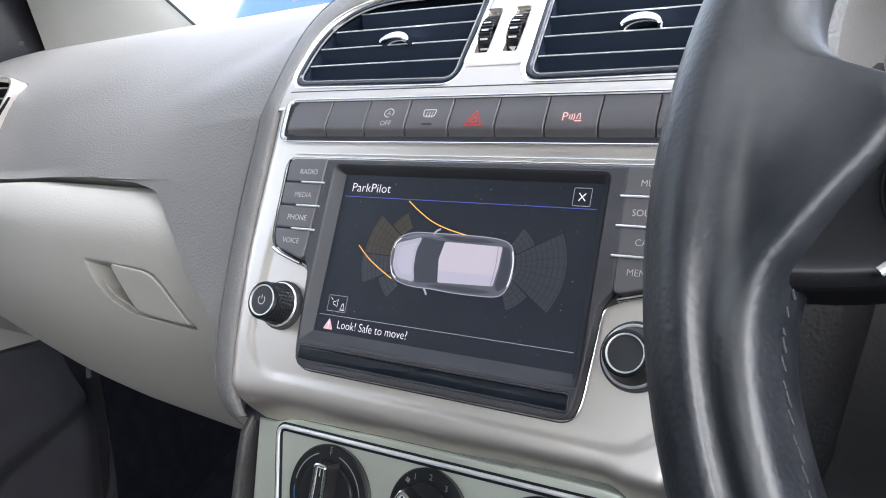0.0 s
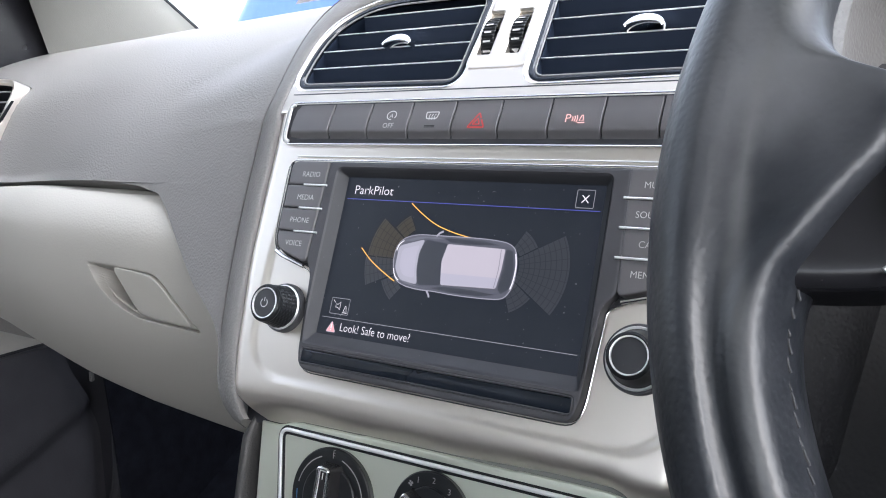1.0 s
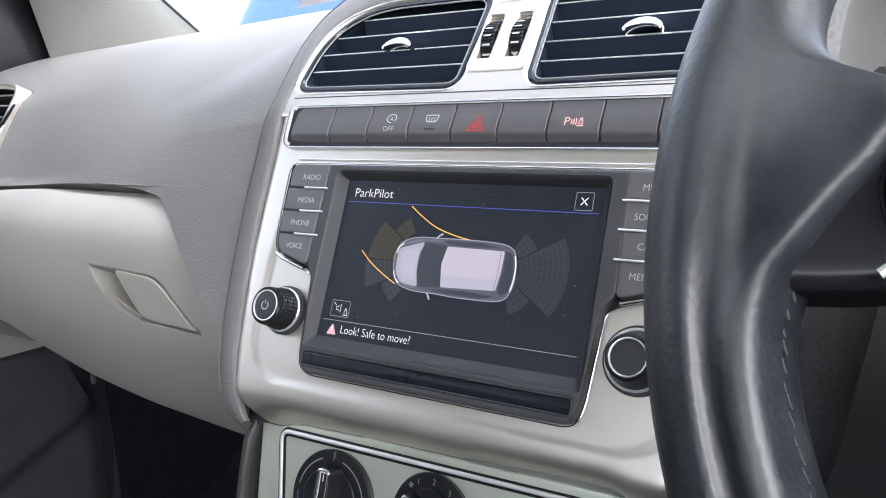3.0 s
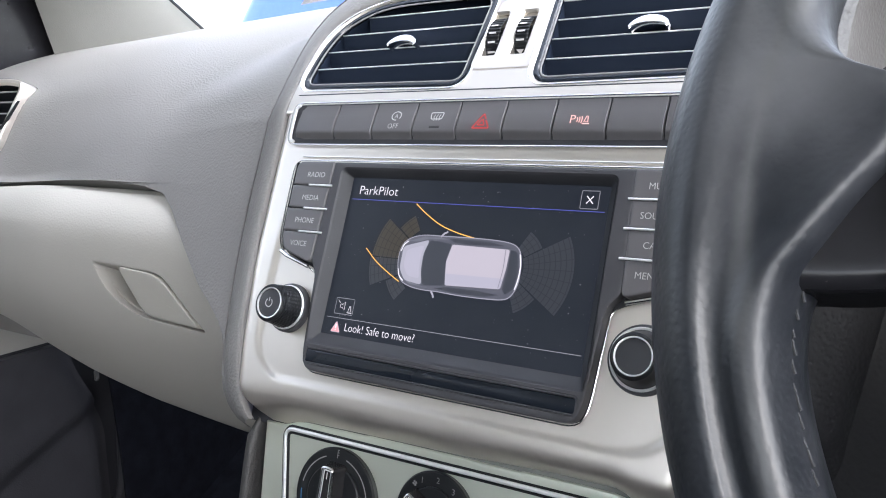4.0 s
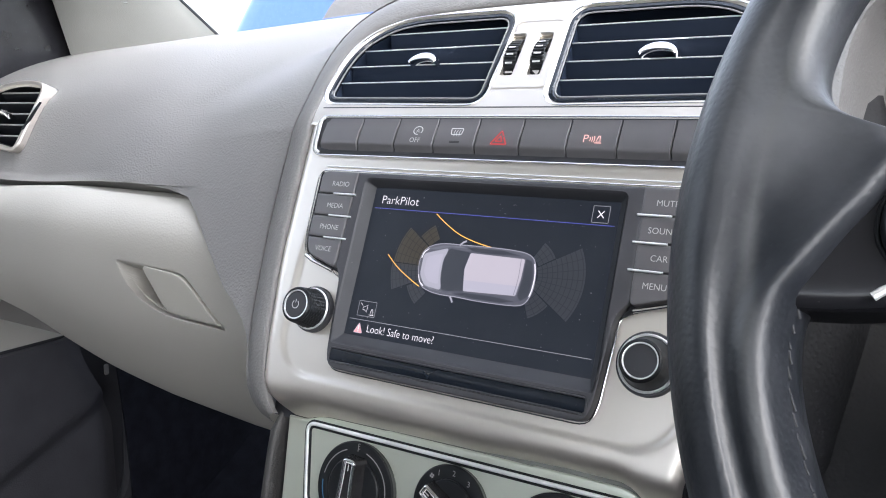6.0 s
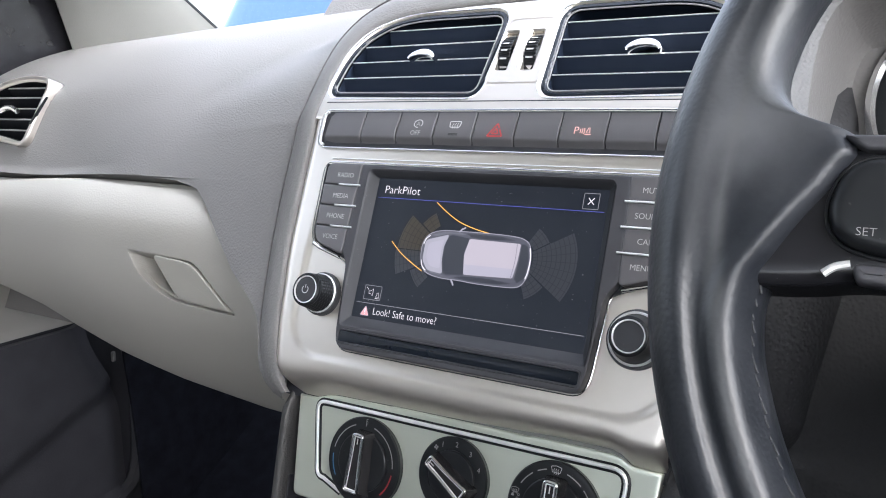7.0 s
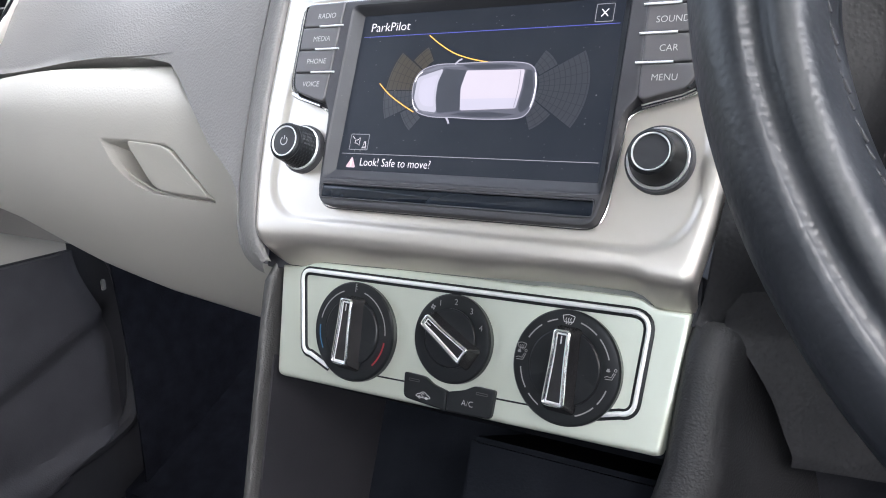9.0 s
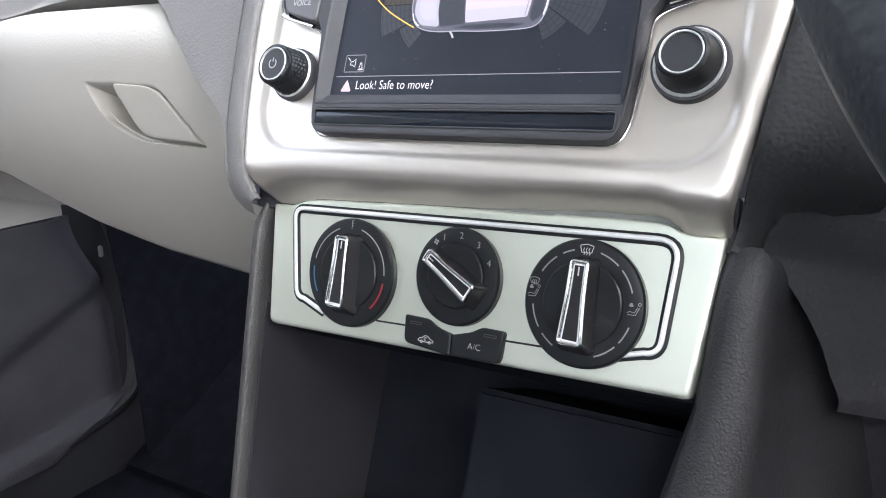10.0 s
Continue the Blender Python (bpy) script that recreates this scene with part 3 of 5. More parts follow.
def pad_point(x, v):
    y, z = v
    fall = -0.030 * smooth(0.06, 0.19, z) * max(0.0, (-x - 0.20)) / 0.5
    edge = band_edge(z)
    if z > 0.10:
        edge += 0.022 * smooth(0.10, 0.19, z) * 3
    near = 1 - smooth(-0.03, 0.17, edge - x)
    y2 = y + (0.019 + fascia_depth(x, min(z, 0.18)) - y) * near * (1 - smooth(0.16, 0.22, z))
    gap = 0.0875 - y2
    y2 += 0.5 * (gap + math.hypot(gap, 0.012)) * smooth(-0.34, -0.56, x) * smooth(0.02, 0.05, z)
    inside = smooth(0.0, 0.0008, lid_edge(z) - x) * smooth(0.0, 0.002, 0.0387 - z)
    if x < -0.5 and 0.05 < z < 0.17:
        inside = max(inside, 0.5 * smooth(0.0, 0.002, inside_by(VENT_GAP, x, z + fall)))
    return (x, y2 + 0.15 * inside, z + fall)


dash = thing("dashboard", (0, 0.3, 0.0), "grey grained soft-touch dashboard across the car", "dashboard", at=W)
bm = B()
rows = []
for v in PAD:
    z = v[1]
    right = band_edge(z) + (0.022 * smooth(0.10, 0.19, z) * 3 if z > 0.10 else 0)
    split = lid_edge(z)
    near_cols = [right + (split + 0.0012 - right) * i / 70 for i in range(71)]
    far_cols = [split - 0.0008 + (-0.735 - split) * (i / 160) ** 1.2 for i in range(161)]
    rows.append([pad_point(x, v) for x in near_cols + far_cols])
sheet(bm, rows)
part("upper_pad", bm, GREY, dash, sharp=60)

# The rounded surround of the centre console, with a seam beside it.
bm = B()
rows = []
cross = [(-0.0005, 0.006), (0.0, 0.0006), (0.0008, -0.0001), (0.004, 0.0002), (0.011, 0.0026), (0.018, 0.0065), (0.0235, 0.0110), (0.0262, 0.0134), (0.0272, 0.0190), (0.0286, 0.0145), (0.034, 0.021), (0.040, 0.030)]
# the tail of the surround curls in under the fascia: its outer edge by the height of its inner one
TAIL_X = [(-0.0997, -0.122), (-0.096, -0.132), (-0.090, -0.1405), (-0.082, -0.1480), (-0.072, -0.1540), (-0.060, -0.1580), (-0.050, -0.1600), (-0.040, -0.1615)]
TAIL_Z = [(-0.0997, -0.1045), (-0.096, -0.101), (-0.090, -0.0955), (-0.082, -0.088), (-0.072, -0.079), (-0.060, -0.067), (-0.050, -0.053), (-0.040, -0.041)]
n = len(rim_line)
plain = cross[:8] + [(0.030, 0.0165), (0.036, 0.0205), (0.042, 0.027), (0.046, 0.034)]
for i, (x, z) in enumerate(rim_line):
    a, b = Vector(rim_line[max(i - 1, 0)]), Vector(rim_line[min(i + 1, n - 1)])
    t = (b - a).normalized()
    out = Vector((-t.y, t.x))
    low = smooth(-0.055, -0.100, z)
    k = 1 - 0.50 * low
    if x < 0 and z < -0.045:
        edge_x, edge_z = between(TAIL_X, z), between(TAIL_Z, z)
        reach = Vector((edge_x - x, edge_z - z))
        out, k = reach.normalized(), (1 - smooth(-0.045, -0.058, z)) + reach.length / 0.031 * smooth(-0.045, -0.058, z)
        rows.append([(x + out.x * d * k, fascia_depth(x, z) + y * (1 - 0.4 * low) + 0.004 * low, z + out.y * d * k) for d, y in [(c[0] + (p[0] - c[0]) * low, c[1] + (p[1] - c[1]) * low) for c, p in zip(cross, plain)]])
        continue
    rows.append([(x + out.x * d * k, fascia_depth(x, z) + y + 0.018 * low, max(z + out.y * d * k, -0.1035 + 0.2 * max(0.0, y - 0.01))) for d, y in (cross if i < n * 63 // 100 - 1 else plain)])
half = len(rows) * 63 // 100
sheet(bm, [r for r, (x, z) in zip(rows[:half], rim_line) if z > -0.0997])
bmesh.ops.transform(bm, matrix=G, verts=bm.verts)
part("console_surround", bm, GREY, dash, sharp=50)
bm = B()
tube(bm, [(r[8][0], r[8][1] - 0.0040, r[8][2]) for r in rows[:half] if -0.05 < r[8][2]], 0.0005, n=6)
bmesh.ops.transform(bm, matrix=G, verts=bm.verts)
part("seam", bm, TRIM_DARK, dash, "dark seam beside the console surround")
# The driver's half of the surround has its shade painted into the plastic.
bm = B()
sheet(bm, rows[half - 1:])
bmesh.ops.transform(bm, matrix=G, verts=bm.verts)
part("console_surround", bm, GREY_KNEE_SHADED, dash, "shaded grained surround beside the driver", sharp=50)

# Top of the dashboard over the console and the driver's side, and the driver's knee panel.
bm = B()
rows = []
for y, z in curve_through([(0.040, 0.172), (0.052, 0.196), (0.085, 0.216), (0.15, 0.240), (0.22, 0.275), (0.30, 0.305), (0.50, 0.360)], 5):
    rows.append([(x, y + 0.01 * abs(x) / 0.18, z + 0.004 * math.cos(x / 0.18 * 1.5)) for x in [-0.19 + 0.38 * i / 30 for i in range(31)]])
sheet(bm, rows)
part("top_pad", bm, GREY, dash)
bm = B()
rows = []
for v in curve_through([(0.06, 0.06), (0.07, 0.12), (0.10, 0.18), (0.16, 0.222), (0.30, 0.285), (0.50, 0.36)], 5):
    rows.append([(x, v[0], v[1]) for x in [0.15 + 0.58 * i / 30 for i in range(31)]])
sheet(bm, rows)
part("driver_pad", bm, GREY, dash)
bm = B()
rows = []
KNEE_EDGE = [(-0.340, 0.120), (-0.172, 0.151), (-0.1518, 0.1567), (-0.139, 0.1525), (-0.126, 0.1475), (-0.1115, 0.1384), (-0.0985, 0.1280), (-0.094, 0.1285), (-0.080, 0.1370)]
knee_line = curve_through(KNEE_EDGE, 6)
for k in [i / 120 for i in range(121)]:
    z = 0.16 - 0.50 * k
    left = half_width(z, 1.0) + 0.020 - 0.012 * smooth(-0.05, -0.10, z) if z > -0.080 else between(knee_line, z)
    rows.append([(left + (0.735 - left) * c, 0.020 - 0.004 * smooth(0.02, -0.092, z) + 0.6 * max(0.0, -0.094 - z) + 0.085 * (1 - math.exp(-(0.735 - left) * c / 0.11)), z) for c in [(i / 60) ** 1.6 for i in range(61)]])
# Upper knee panel: same darkened grey, standing in for shade.
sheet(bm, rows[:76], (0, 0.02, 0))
part("knee_panel", bm, GREY_KNEE_SHADED, dash, "grey grained panel below the steering column, shade in its colour")
bm = B()
sheet(bm, [[(x, y + 0.025, z) for x, y, z in r] for r in rows[74:]], (0, 0.02, 0))
part("lower_knee_panel", bm, KNEE, dash, "black lower panel above the pedals")
bm = B()
slab(bm, rounded([(0.206, -0.165), (0.72, -0.20), (0.72, -0.010), (0.208, -0.012)], [0.012, 0.02, 0.02, 0.016]), level(0.062, 0.05), 0.0, depth=0.03, edge=0.006, steps=4)
part("lower_cover", bm, material("mid_grey_plastic", (0.016, 0.0170, 0.0178), 0.5, grain=0.2, grain_size=0.0014, cells=True, blotch=0.06), dash, "mid grey lower steering column cover")

# ---- glovebox lid ----
LID_PROFILE = [(-0.1425, 0.215), (-0.130, 0.184), (-0.115, 0.154), (-0.100, 0.129), (-0.085, 0.107), (-0.072, 0.0905), (-0.058, 0.0760), (-0.040, 0.0610), (-0.024, 0.0510), (-0.012, 0.0446), (-0.002, 0.0409),
               (0.006, 0.0398), (0.014, 0.0406), (0.022, 0.0434), (0.030, 0.0482), (0.0355, 0.0535)]
_fine = curve_through(LID_PROFILE, 12)
LID = [between(_fine, -0.1425 + 0.178 * i / 400) for i in range(401)]


def lid_depth(x, z):
    k = (z + 0.1425) / 0.178 * (len(LID) - 1)
    i = min(max(int(k), 0), len(LID) - 2)
    y = LID[i] + (LID[i + 1] - LID[i]) * (k - i)
    gap = band_edge(z) - x
    near = (1 - smooth(0.0, 0.07, gap)) * smooth(-0.122, -0.085, z) * smooth(0.01, -0.03, z)
    return y + 0.030 * smooth(-0.40, -0.62, x) + (0.054 - y) * near


HANDLE = rounded(mm((-345, -23), (-267, -25), (-237, -60), (-308, -58), (-334, -46)), [0.004, 0.010, 0.004, 0.016, 0.010], 5)
FLAP = rounded(mm((-312, -24.5), (-268.5, -26.5), (-240, -58.5), (-297, -55.8)), [0.006, 0.011, 0.005, 0.010], 5)


def lid_low(x):
    return between([(-0.70, -0.060), (-0.55, -0.086), (-0.45, -0.1155), (-0.385, -0.1295), (-0.30, -0.1395), (-0.22, -0.143), (-0.16, -0.138), (-0.13, -0.128)], x)


lid = thing("glovebox", (-0.35, 0.06, -0.14), "closed beige glovebox lid under the dashboard pad", "glovebox", at=W)
rows, bm = [], B()
nz, nx = 180, 400
for j in range(nz + 1):
    row = []
    for i in range(nx + 1):
        c = i / nx
        t = j / nz
        xl = -0.702
        # the edge beside the console bounds the row at its right
        x = xl
        z_top = 0.0355
        for _ in range(4):
            low = lid_low(x)
            z = z_top + (low - z_top) * t
            x = xl + (lid_edge(z) - 0.0025 - xl) * c
        z = z_top + (lid_low(x) - z_top) * t
        y = lid_depth(x, z)
        rim = min((lid_edge(z) - x) / 0.006, t / 0.035, (1 - t) / 0.02, 1.0)
        y += 0.010 * (1 - max(0.0, rim)) ** 2
        y += (0.040 + 0.025 * smooth(0.1, 1.0, (x + 0.345 - 0.6 * (-0.023 - z)) / 0.036)) * smooth(0.0, 0.0055, inside_by(HANDLE, x, z) if -0.36 < x < -0.22 and -0.07 < z < -0.01 else 0.0)
        row.append((x, y, z))
    rows.append(row)
sheet(bm, rows, (0, 0.006, 0.003))
part("lid", bm, BEIGE, lid, sharp=50)
bm = B()
slab(bm, FLAP, level(0.0610, -0.74, -0.040), 0.0016, depth=0.010, edge=0.0014, steps=3)
part("release_flap", bm, BEIGE_SMOOTH, lid, "smooth beige release flap")

# ---- silver fascia ----
STRIP = box2(-0.1255, 0.1255, 0.0555, 0.0792, 0.006)


def fascia_foot(x):
    """How low the fascia's underside meets the panel below it."""
    return between([(-0.135, -0.0985), (-0.100, -0.0982), (-0.084, -0.0950), (-0.044, -0.0938), (0.012, -0.0925), (0.060, -0.0900), (0.088, -0.0900), (0.093, -0.0915), (0.099, -0.0955), (0.135, -0.0970)], x)


def roll_under(d):
    return math.log1p(math.exp(d / 0.0020))


def lower_depth(x, z):
    fade = 1 - smooth(-0.01, 0.025, z)
    qx, qz = abs(x) - (0.114 - 0.022), -(z + 0.073 - 0.022)
    d = math.hypot(max(qx, 0), max(qz, 0)) + min(max(qx, qz), 0) - 0.022
    y = 0.0006 - 0.0012 * smooth(-0.0006, 0.0036, d) * fade
    start = -0.0872 - 0.001 * smooth(0.095, 0.112, abs(x))
    y += 0.0205 * roll_under(start - z) / roll_under(start - fascia_foot(x))
    e2 = max(0.0, (abs(x) - (half_width(z, x) - 0.007)) / 0.007)
    return y + 0.004 * e2 ** 2


fas = thing("console_fascia", (0, 0.02, -0.1), "satin silver centre console fascia with chrome lines", "fascia")
bm = B()
rows = []
for j in range(111):
    u = 1 - (1 - j / 110) ** 1.5
    row = []
    for s in [math.sin((i / 140 - 0.5) * math.pi) * 0.35 + (i / 140 * 2 - 1) * 0.65 for i in range(141)]:
        x = (half_width(0.0744 - 0.1739 * u, s) - 0.0006) * s
        z = 0.0744 + (fascia_foot(x) - 0.0744) * u
        row.append((x, lower_depth(x, z), z))
    rows.append(row)
sheet(bm, rows, (0, 0.006, 0.0))
part("lower_panel", bm, SILVER, fas, sharp=60)

VENT_L = rounded(mm((-129.5, 94.5), (-22, 93), (-20.5, 150.5), (-94, 150.5), (-117, 139), (-127, 122)), [0.007, 0.007, 0.009, 0.022, 0.016, 0.02], 6)
VENT_R = [(-x, z) for x, z in VENT_L][::-1]
up_side = [(x, z) for x, z in rim_line if z > 0.0745]
UPPER = [(up_side[0][0] + 0.0006, 0.0745)] + [(x * 0.9955, z - 0.0006 * (z > 0.15)) for x, z in up_side] + [(up_side[-1][0] - 0.0006, 0.0745)]
WELL = rounded(mm((-17.5, 100), (16.5, 100), (14.5, 146), (-14.5, 146)), 0.004, 4)
SLOTS = [rounded(mm((c - 4.0, 108.6), (c + 4.0, 108.6), (c + 4.0, 136), (c - 4.0, 136)), 0.001, 3) for c in (-11.0, 5.8)]
bm = B()
slab(bm, UPPER, fascia_depth, 0.0004, depth=0.008, edge=0.0012, holes=[grow(VENT_L, 0.0032), grow(VENT_R, 0.0032), *SLOTS])
part("upper_panel", bm, SILVER, fas)
for c in (-0.0110, 0.0058):
    bm = B()
    slab(bm, box2(c - 0.0044, c + 0.0044, 0.1275, 0.1370, 0.0005, 2), fascia_depth, -0.0024, depth=0.002, edge=0.0003)
    part("slot_ledge", bm, SILVER, fas)
bm = B()
ribbon(bm, WELL, fascia_depth, 0.0009, 0.0012, closed=True)
part("well_edge", bm, SILVER, fas)
for o, nm in ((VENT_L, "vent_trim"), (VENT_R, "vent_trim")):
    bm = B()
    tube(bm, lift(grow(o, 0.0050), fascia_depth, 0.0005), 0.00045, closed=True, n=8)
    part(nm, bm, CHROME, fas, "thin chrome line round an air vent")
bm = B()
tube(bm, lift([(-0.1295 + 0.259 * i / 40, 0.0868) for i in range(41)], fascia_depth, 0.0003), 0.0004)
part("groove_line", bm, BEZEL, fas)
bm = B()
tube(bm, lift(grow(STRIP, 0.0006), level(0.0), 0.0014), 0.00048, closed=True)
part("strip_trim", bm, CHROME, fas, "chrome frame round the row of switches")
for s in (-1, 1):
    bm = B()
    tube(bm, [(s * x, -0.0016, z) for x, z in curve_through(mm((121.8, 78.4), (124.0, 76.5), (124.4, 72), (124.4, 62), (123.6, 58.2), (121.0, 56.6)), 5)], 0.0009, n=8)
    part("end_strip", bm, SATIN, fas, "bright end of the switch row")
bm = B()
tube(bm, lift([(-0.112 + 0.224 * i / 40, 0.0482) for i in range(41)], level(0.0), 0.0003), 0.0004)
part("chrome_line", bm, SATIN, fas)

# ---- air vents ----
def vent(outline, tab_x, label, first, step, broad=1.0):
    v = thing("air_vent", (tab_x, 0.03, 0.12), label, "air vent", "centre air vents")
    bm = B()
    slab(bm, grow(outline, 0.0034), fascia_depth, -0.0002, depth=0.006, edge=0.0009, holes=[outline])
    part("surround", bm, GLOSS, v)
    bm = B()
    tube(bm, lift(grow(outline, -0.0004), fascia_depth, -0.0012), 0.0005, closed=True)
    part("inner_line", bm, PRINT_DIM, v)
    bm = B()
    a = loop(bm, outline, fascia_depth, -0.004)
    b = loop(bm, grow(outline, -0.004), fascia_depth, -0.05)
    bridge(bm, a, b)
    bm.faces.new(b)
    part("duct", bm, VENT_BLACK, v)
    for z in (first, first + step, first + 2 * step, first + 3 * step):
        cross = []
        for p, q in zip(outline, outline[1:] + outline[:1]):
            if (p[1] - z) * (q[1] - z) < 0:
                cross.append(p[0] + (q[0] - p[0]) * (z - p[1]) / (q[1] - p[1]))
        x0, x1 = min(cross) + 0.0005, max(cross) - 0.0005
        y0 = fascia_depth(0, z) + 0.0035
        bm = B()
        sheet(bm, [[(x0 + (x1 - x0) * i / 12, y0 + dy, z + dz) for i in range(13)] for dy, dz in ((0.0, 0.0), (0.0016, -0.0030), (0.0042, -0.0080), (0.0075, -0.0122))], (0, 0.0006, 0.0012))
        s = part("slat", bm, VENT_BLACK, v)
        bm = B()
        tube(bm, [(x0 + (x1 - x0) * i / 8, y0 - 0.0001, z + 0.0005) for i in range(9)], 0.00042, n=6)
        part("edge_line", bm, SATIN, s)
    bm = B()
    crescent = [(tab_x + 0.0080 * broad * math.cos(w), 0.1180 + 0.0078 * math.sin(w)) for w in [math.pi * (0.06 + 0.88 * i / 18) for i in range(19)]]
    crescent += [(tab_x + 0.0070 * broad * math.cos(w), 0.1172 + 0.0036 * math.sin(w)) for w in [math.pi * (0.94 - 0.88 * i / 18) for i in range(19)]]
    slab(bm, crescent, fascia_depth, 0.0022, depth=0.008, edge=0.0006, steps=3)
    part("tab", bm, CHROME, v, "curved chrome direction tab")
    return v


vent(VENT_L, -0.0695, "black louvred centre air vent beside the passenger", 0.1066, 0.0124, 1.28)
vent(VENT_R, 0.0725, "black louvred centre air vent beside the driver", 0.1050, 0.0124, 1.28)


def thumb_wheel(x, low_mark):
    t = thing("vent_thumb_wheel", (x, 0.02, 0.12), "dark ribbed thumb wheel between the air vents", "thumb wheel", "vent thumb wheels")
    cz, cy, R = 0.1206, fascia_depth(0, 0.12) + 0.0135, 0.0152
    bm = B()
    ang = [radians(-62 + 124 * i / 60) for i in range(61)]
    rows = []
    for s in (-1, -0.86, 0.86, 1):
        rows.append([(x + 0.0038 * s, cy - (R - (0.0005 if abs(s) == 1 else 0) - (0.0005 if (i // 2) % 2 else 0)) * math.cos(w), cz + R * math.sin(w)) for i, w in enumerate(ang)])
    sheet(bm, rows)
    part("wheel", bm, BLACK, t)
    marks = [-34, -15, 4, 22] if not low_mark else [-14, 4, 22, 38]
    for k, deg in enumerate(marks):
        w = radians(deg)
        bm = B()
        half = 0.0023 - 0.0001 * k
        rows = [[(x + half * s, cy - (R + 0.0003) * math.cos(w + d), cz + (R + 0.0003) * math.sin(w + d)) for s in (-1, 1)] for d in (-0.034, 0.034)]
        sheet(bm, rows)
        part("bar_mark", bm, PRINT, t)
    if low_mark:
        w = radians(-36)
        bm = B()
        a, b, c = ((-0.0022, 0.07), (0.0022, 0.07), (0.0, -0.11))
        bm.faces.new([bm.verts.new((x + p, cy - (R + 0.0003) * math.cos(w + d), cz + (R + 0.0003) * math.sin(w + d))) for p, d in (a, b, c)])
        part("arrow_mark", bm, PRINT, t)


thumb_wheel(-0.0110, False)
thumb_wheel(0.0058, True)

# ---- row of switches ----
EDGES = [-0.1208 if i == 0 else 0.1208 if i == 9 else -0.1184 + 0.02631 * i for i in range(10)]


def key_depth(x, z):
    return -0.0012 - 0.0022 * smooth(0.0785, 0.0640, z) + 0.0030 * smooth(0.0625, 0.0572, z)


bm = B()
slab(bm, STRIP, level(0.0), 0.0008, depth=0.004, edge=0.0006)
part("switch_recess", bm, DEEP, fas, "dark recess behind the row of switches")
SAYS = ["blank charcoal dashboard switch", "blank charcoal dashboard switch", "charcoal start-stop off switch", "charcoal heated rear window switch", "charcoal hazard light switch with red triangle",
        "blank charcoal dashboard switch", "charcoal parking sensor switch with lit symbol", "blank charcoal dashboard switch", "blank charcoal dashboard switch"]
for i, (x0, x1) in enumerate(zip(EDGES, EDGES[1:])):
    sw = thing("push_switch", ((x0 + x1) / 2, 0, 0.0585), SAYS[i], "switch", "row of dashboard switches")
    bm = B()
    g = 0.00045
    rows = []
    zs = [0.0782, 0.0781, 0.0776, 0.076, 0.072, 0.068, 0.0630, 0.0620, 0.0612, 0.0604, 0.0590, 0.0578, 0.0572, 0.0571]
    for j, z in enumerate(zs):
        back = 0.003 if j in (0, len(zs) - 1) else 0.0
        row = []
        for s in (0, 0.0, 0.012, 0.03, 0.25, 0.5, 0.75, 0.97, 0.988, 1.0, 1.0):
            x = x0 + g + (x1 - x0 - 2 * g) * s
            pin = 0.0
            if (i == 0 and s < 0.1) or (i == 8 and s > 0.9):
                pin = 0.0006
            y = key_depth(x, z) + back + (0.0004 if s in (0, 0.0, 1.0) else 0.0) + pin
            row.append((x, y, z))
        row[0] = (row[0][0], row[0][1] + 0.003, row[0][2])
        row[-1] = (row[-1][0], row[-1][1] + 0.003, row[-1][2])
        rows.append(row)
    sheet(bm, rows)
    body = part("cap", bm, KEY, sw, sharp=28)
    cx = (x0 + x1) / 2
    ic = lambda x, z: key_depth(x, z)
    H = 0.00018
    if i == 2:
        bm = B()
        ribbon(bm, [(cx + 0.0029 * math.cos(w) + 0.0015, 0.0707 + 0.0025 * math.sin(w)) for w in [radians(-40 + 320 * q / 24) for q in range(25)]], ic, H, 0.0005)
        lettering(bm, "A", cx + 0.0015, 0.0693, ic, H, 0.0036, bold=-0.00004)
        lettering(bm, "OFF", cx + 0.0010, 0.0634, ic, H, 0.0040, bold=-0.00005)
        part("symbol", bm, PRINT, body)
    if i == 3:
        cx += 0.0007
        bm = B()
        ribbon(bm, rounded([(cx - 0.0032, 0.0685), (cx + 0.0032, 0.0685), (cx + 0.0038, 0.0722), (cx - 0.0038, 0.0722)], 0.0008, 3), ic, H, 0.0005, closed=True)
        for dx in (-0.0016, 0.0, 0.0016):
            ribbon(bm, [(cx + dx + 0.0002 + 0.0003 * math.sin(q * 1.6), 0.0676 + 0.0007 * q) for q in range(6)], ic, H, 0.00035)
        part("symbol", bm, PRINT, body)
        bm = B()
        for z in (0.0644, 0.0637):
            ribbon(bm, [(cx - 0.0032, z), (cx + 0.0030, z)], ic, H, 0.0004)
        part("indicator", bm, BLACK, body)
    if i == 4:
        cx += 0.0012
        bm = B()
        for k, w in ((1.0, 0.0008), (0.42, 0.0007)):
            ribbon(bm, rounded([(cx + 0.0001 - 0.0046 * k, 0.0660 - 0.0026 * k), (cx + 0.0001 + 0.0046 * k, 0.0660 - 0.0026 * k), (cx + 0.0007, 0.0660 + 0.0052 * k)], 0.0004, 2), ic, H, w, closed=True)
        part("symbol", bm, RED_ICON, body, "red warning triangle")
    if i == 6:
        bm = B()
        lettering(bm, "P", cx - 0.0034, 0.0654, ic, H, 0.0062, bold=-0.00008)
        for q in range(3):
            ribbon(bm, [(cx - 0.0016 + 0.0011 * q + 0.0007 * math.cos(w), 0.0672 + (0.0013 + 0.0003 * q) * math.sin(w)) for w in [radians(-60 + 20 * u) for u in range(7)]], ic, H, 0.0004)
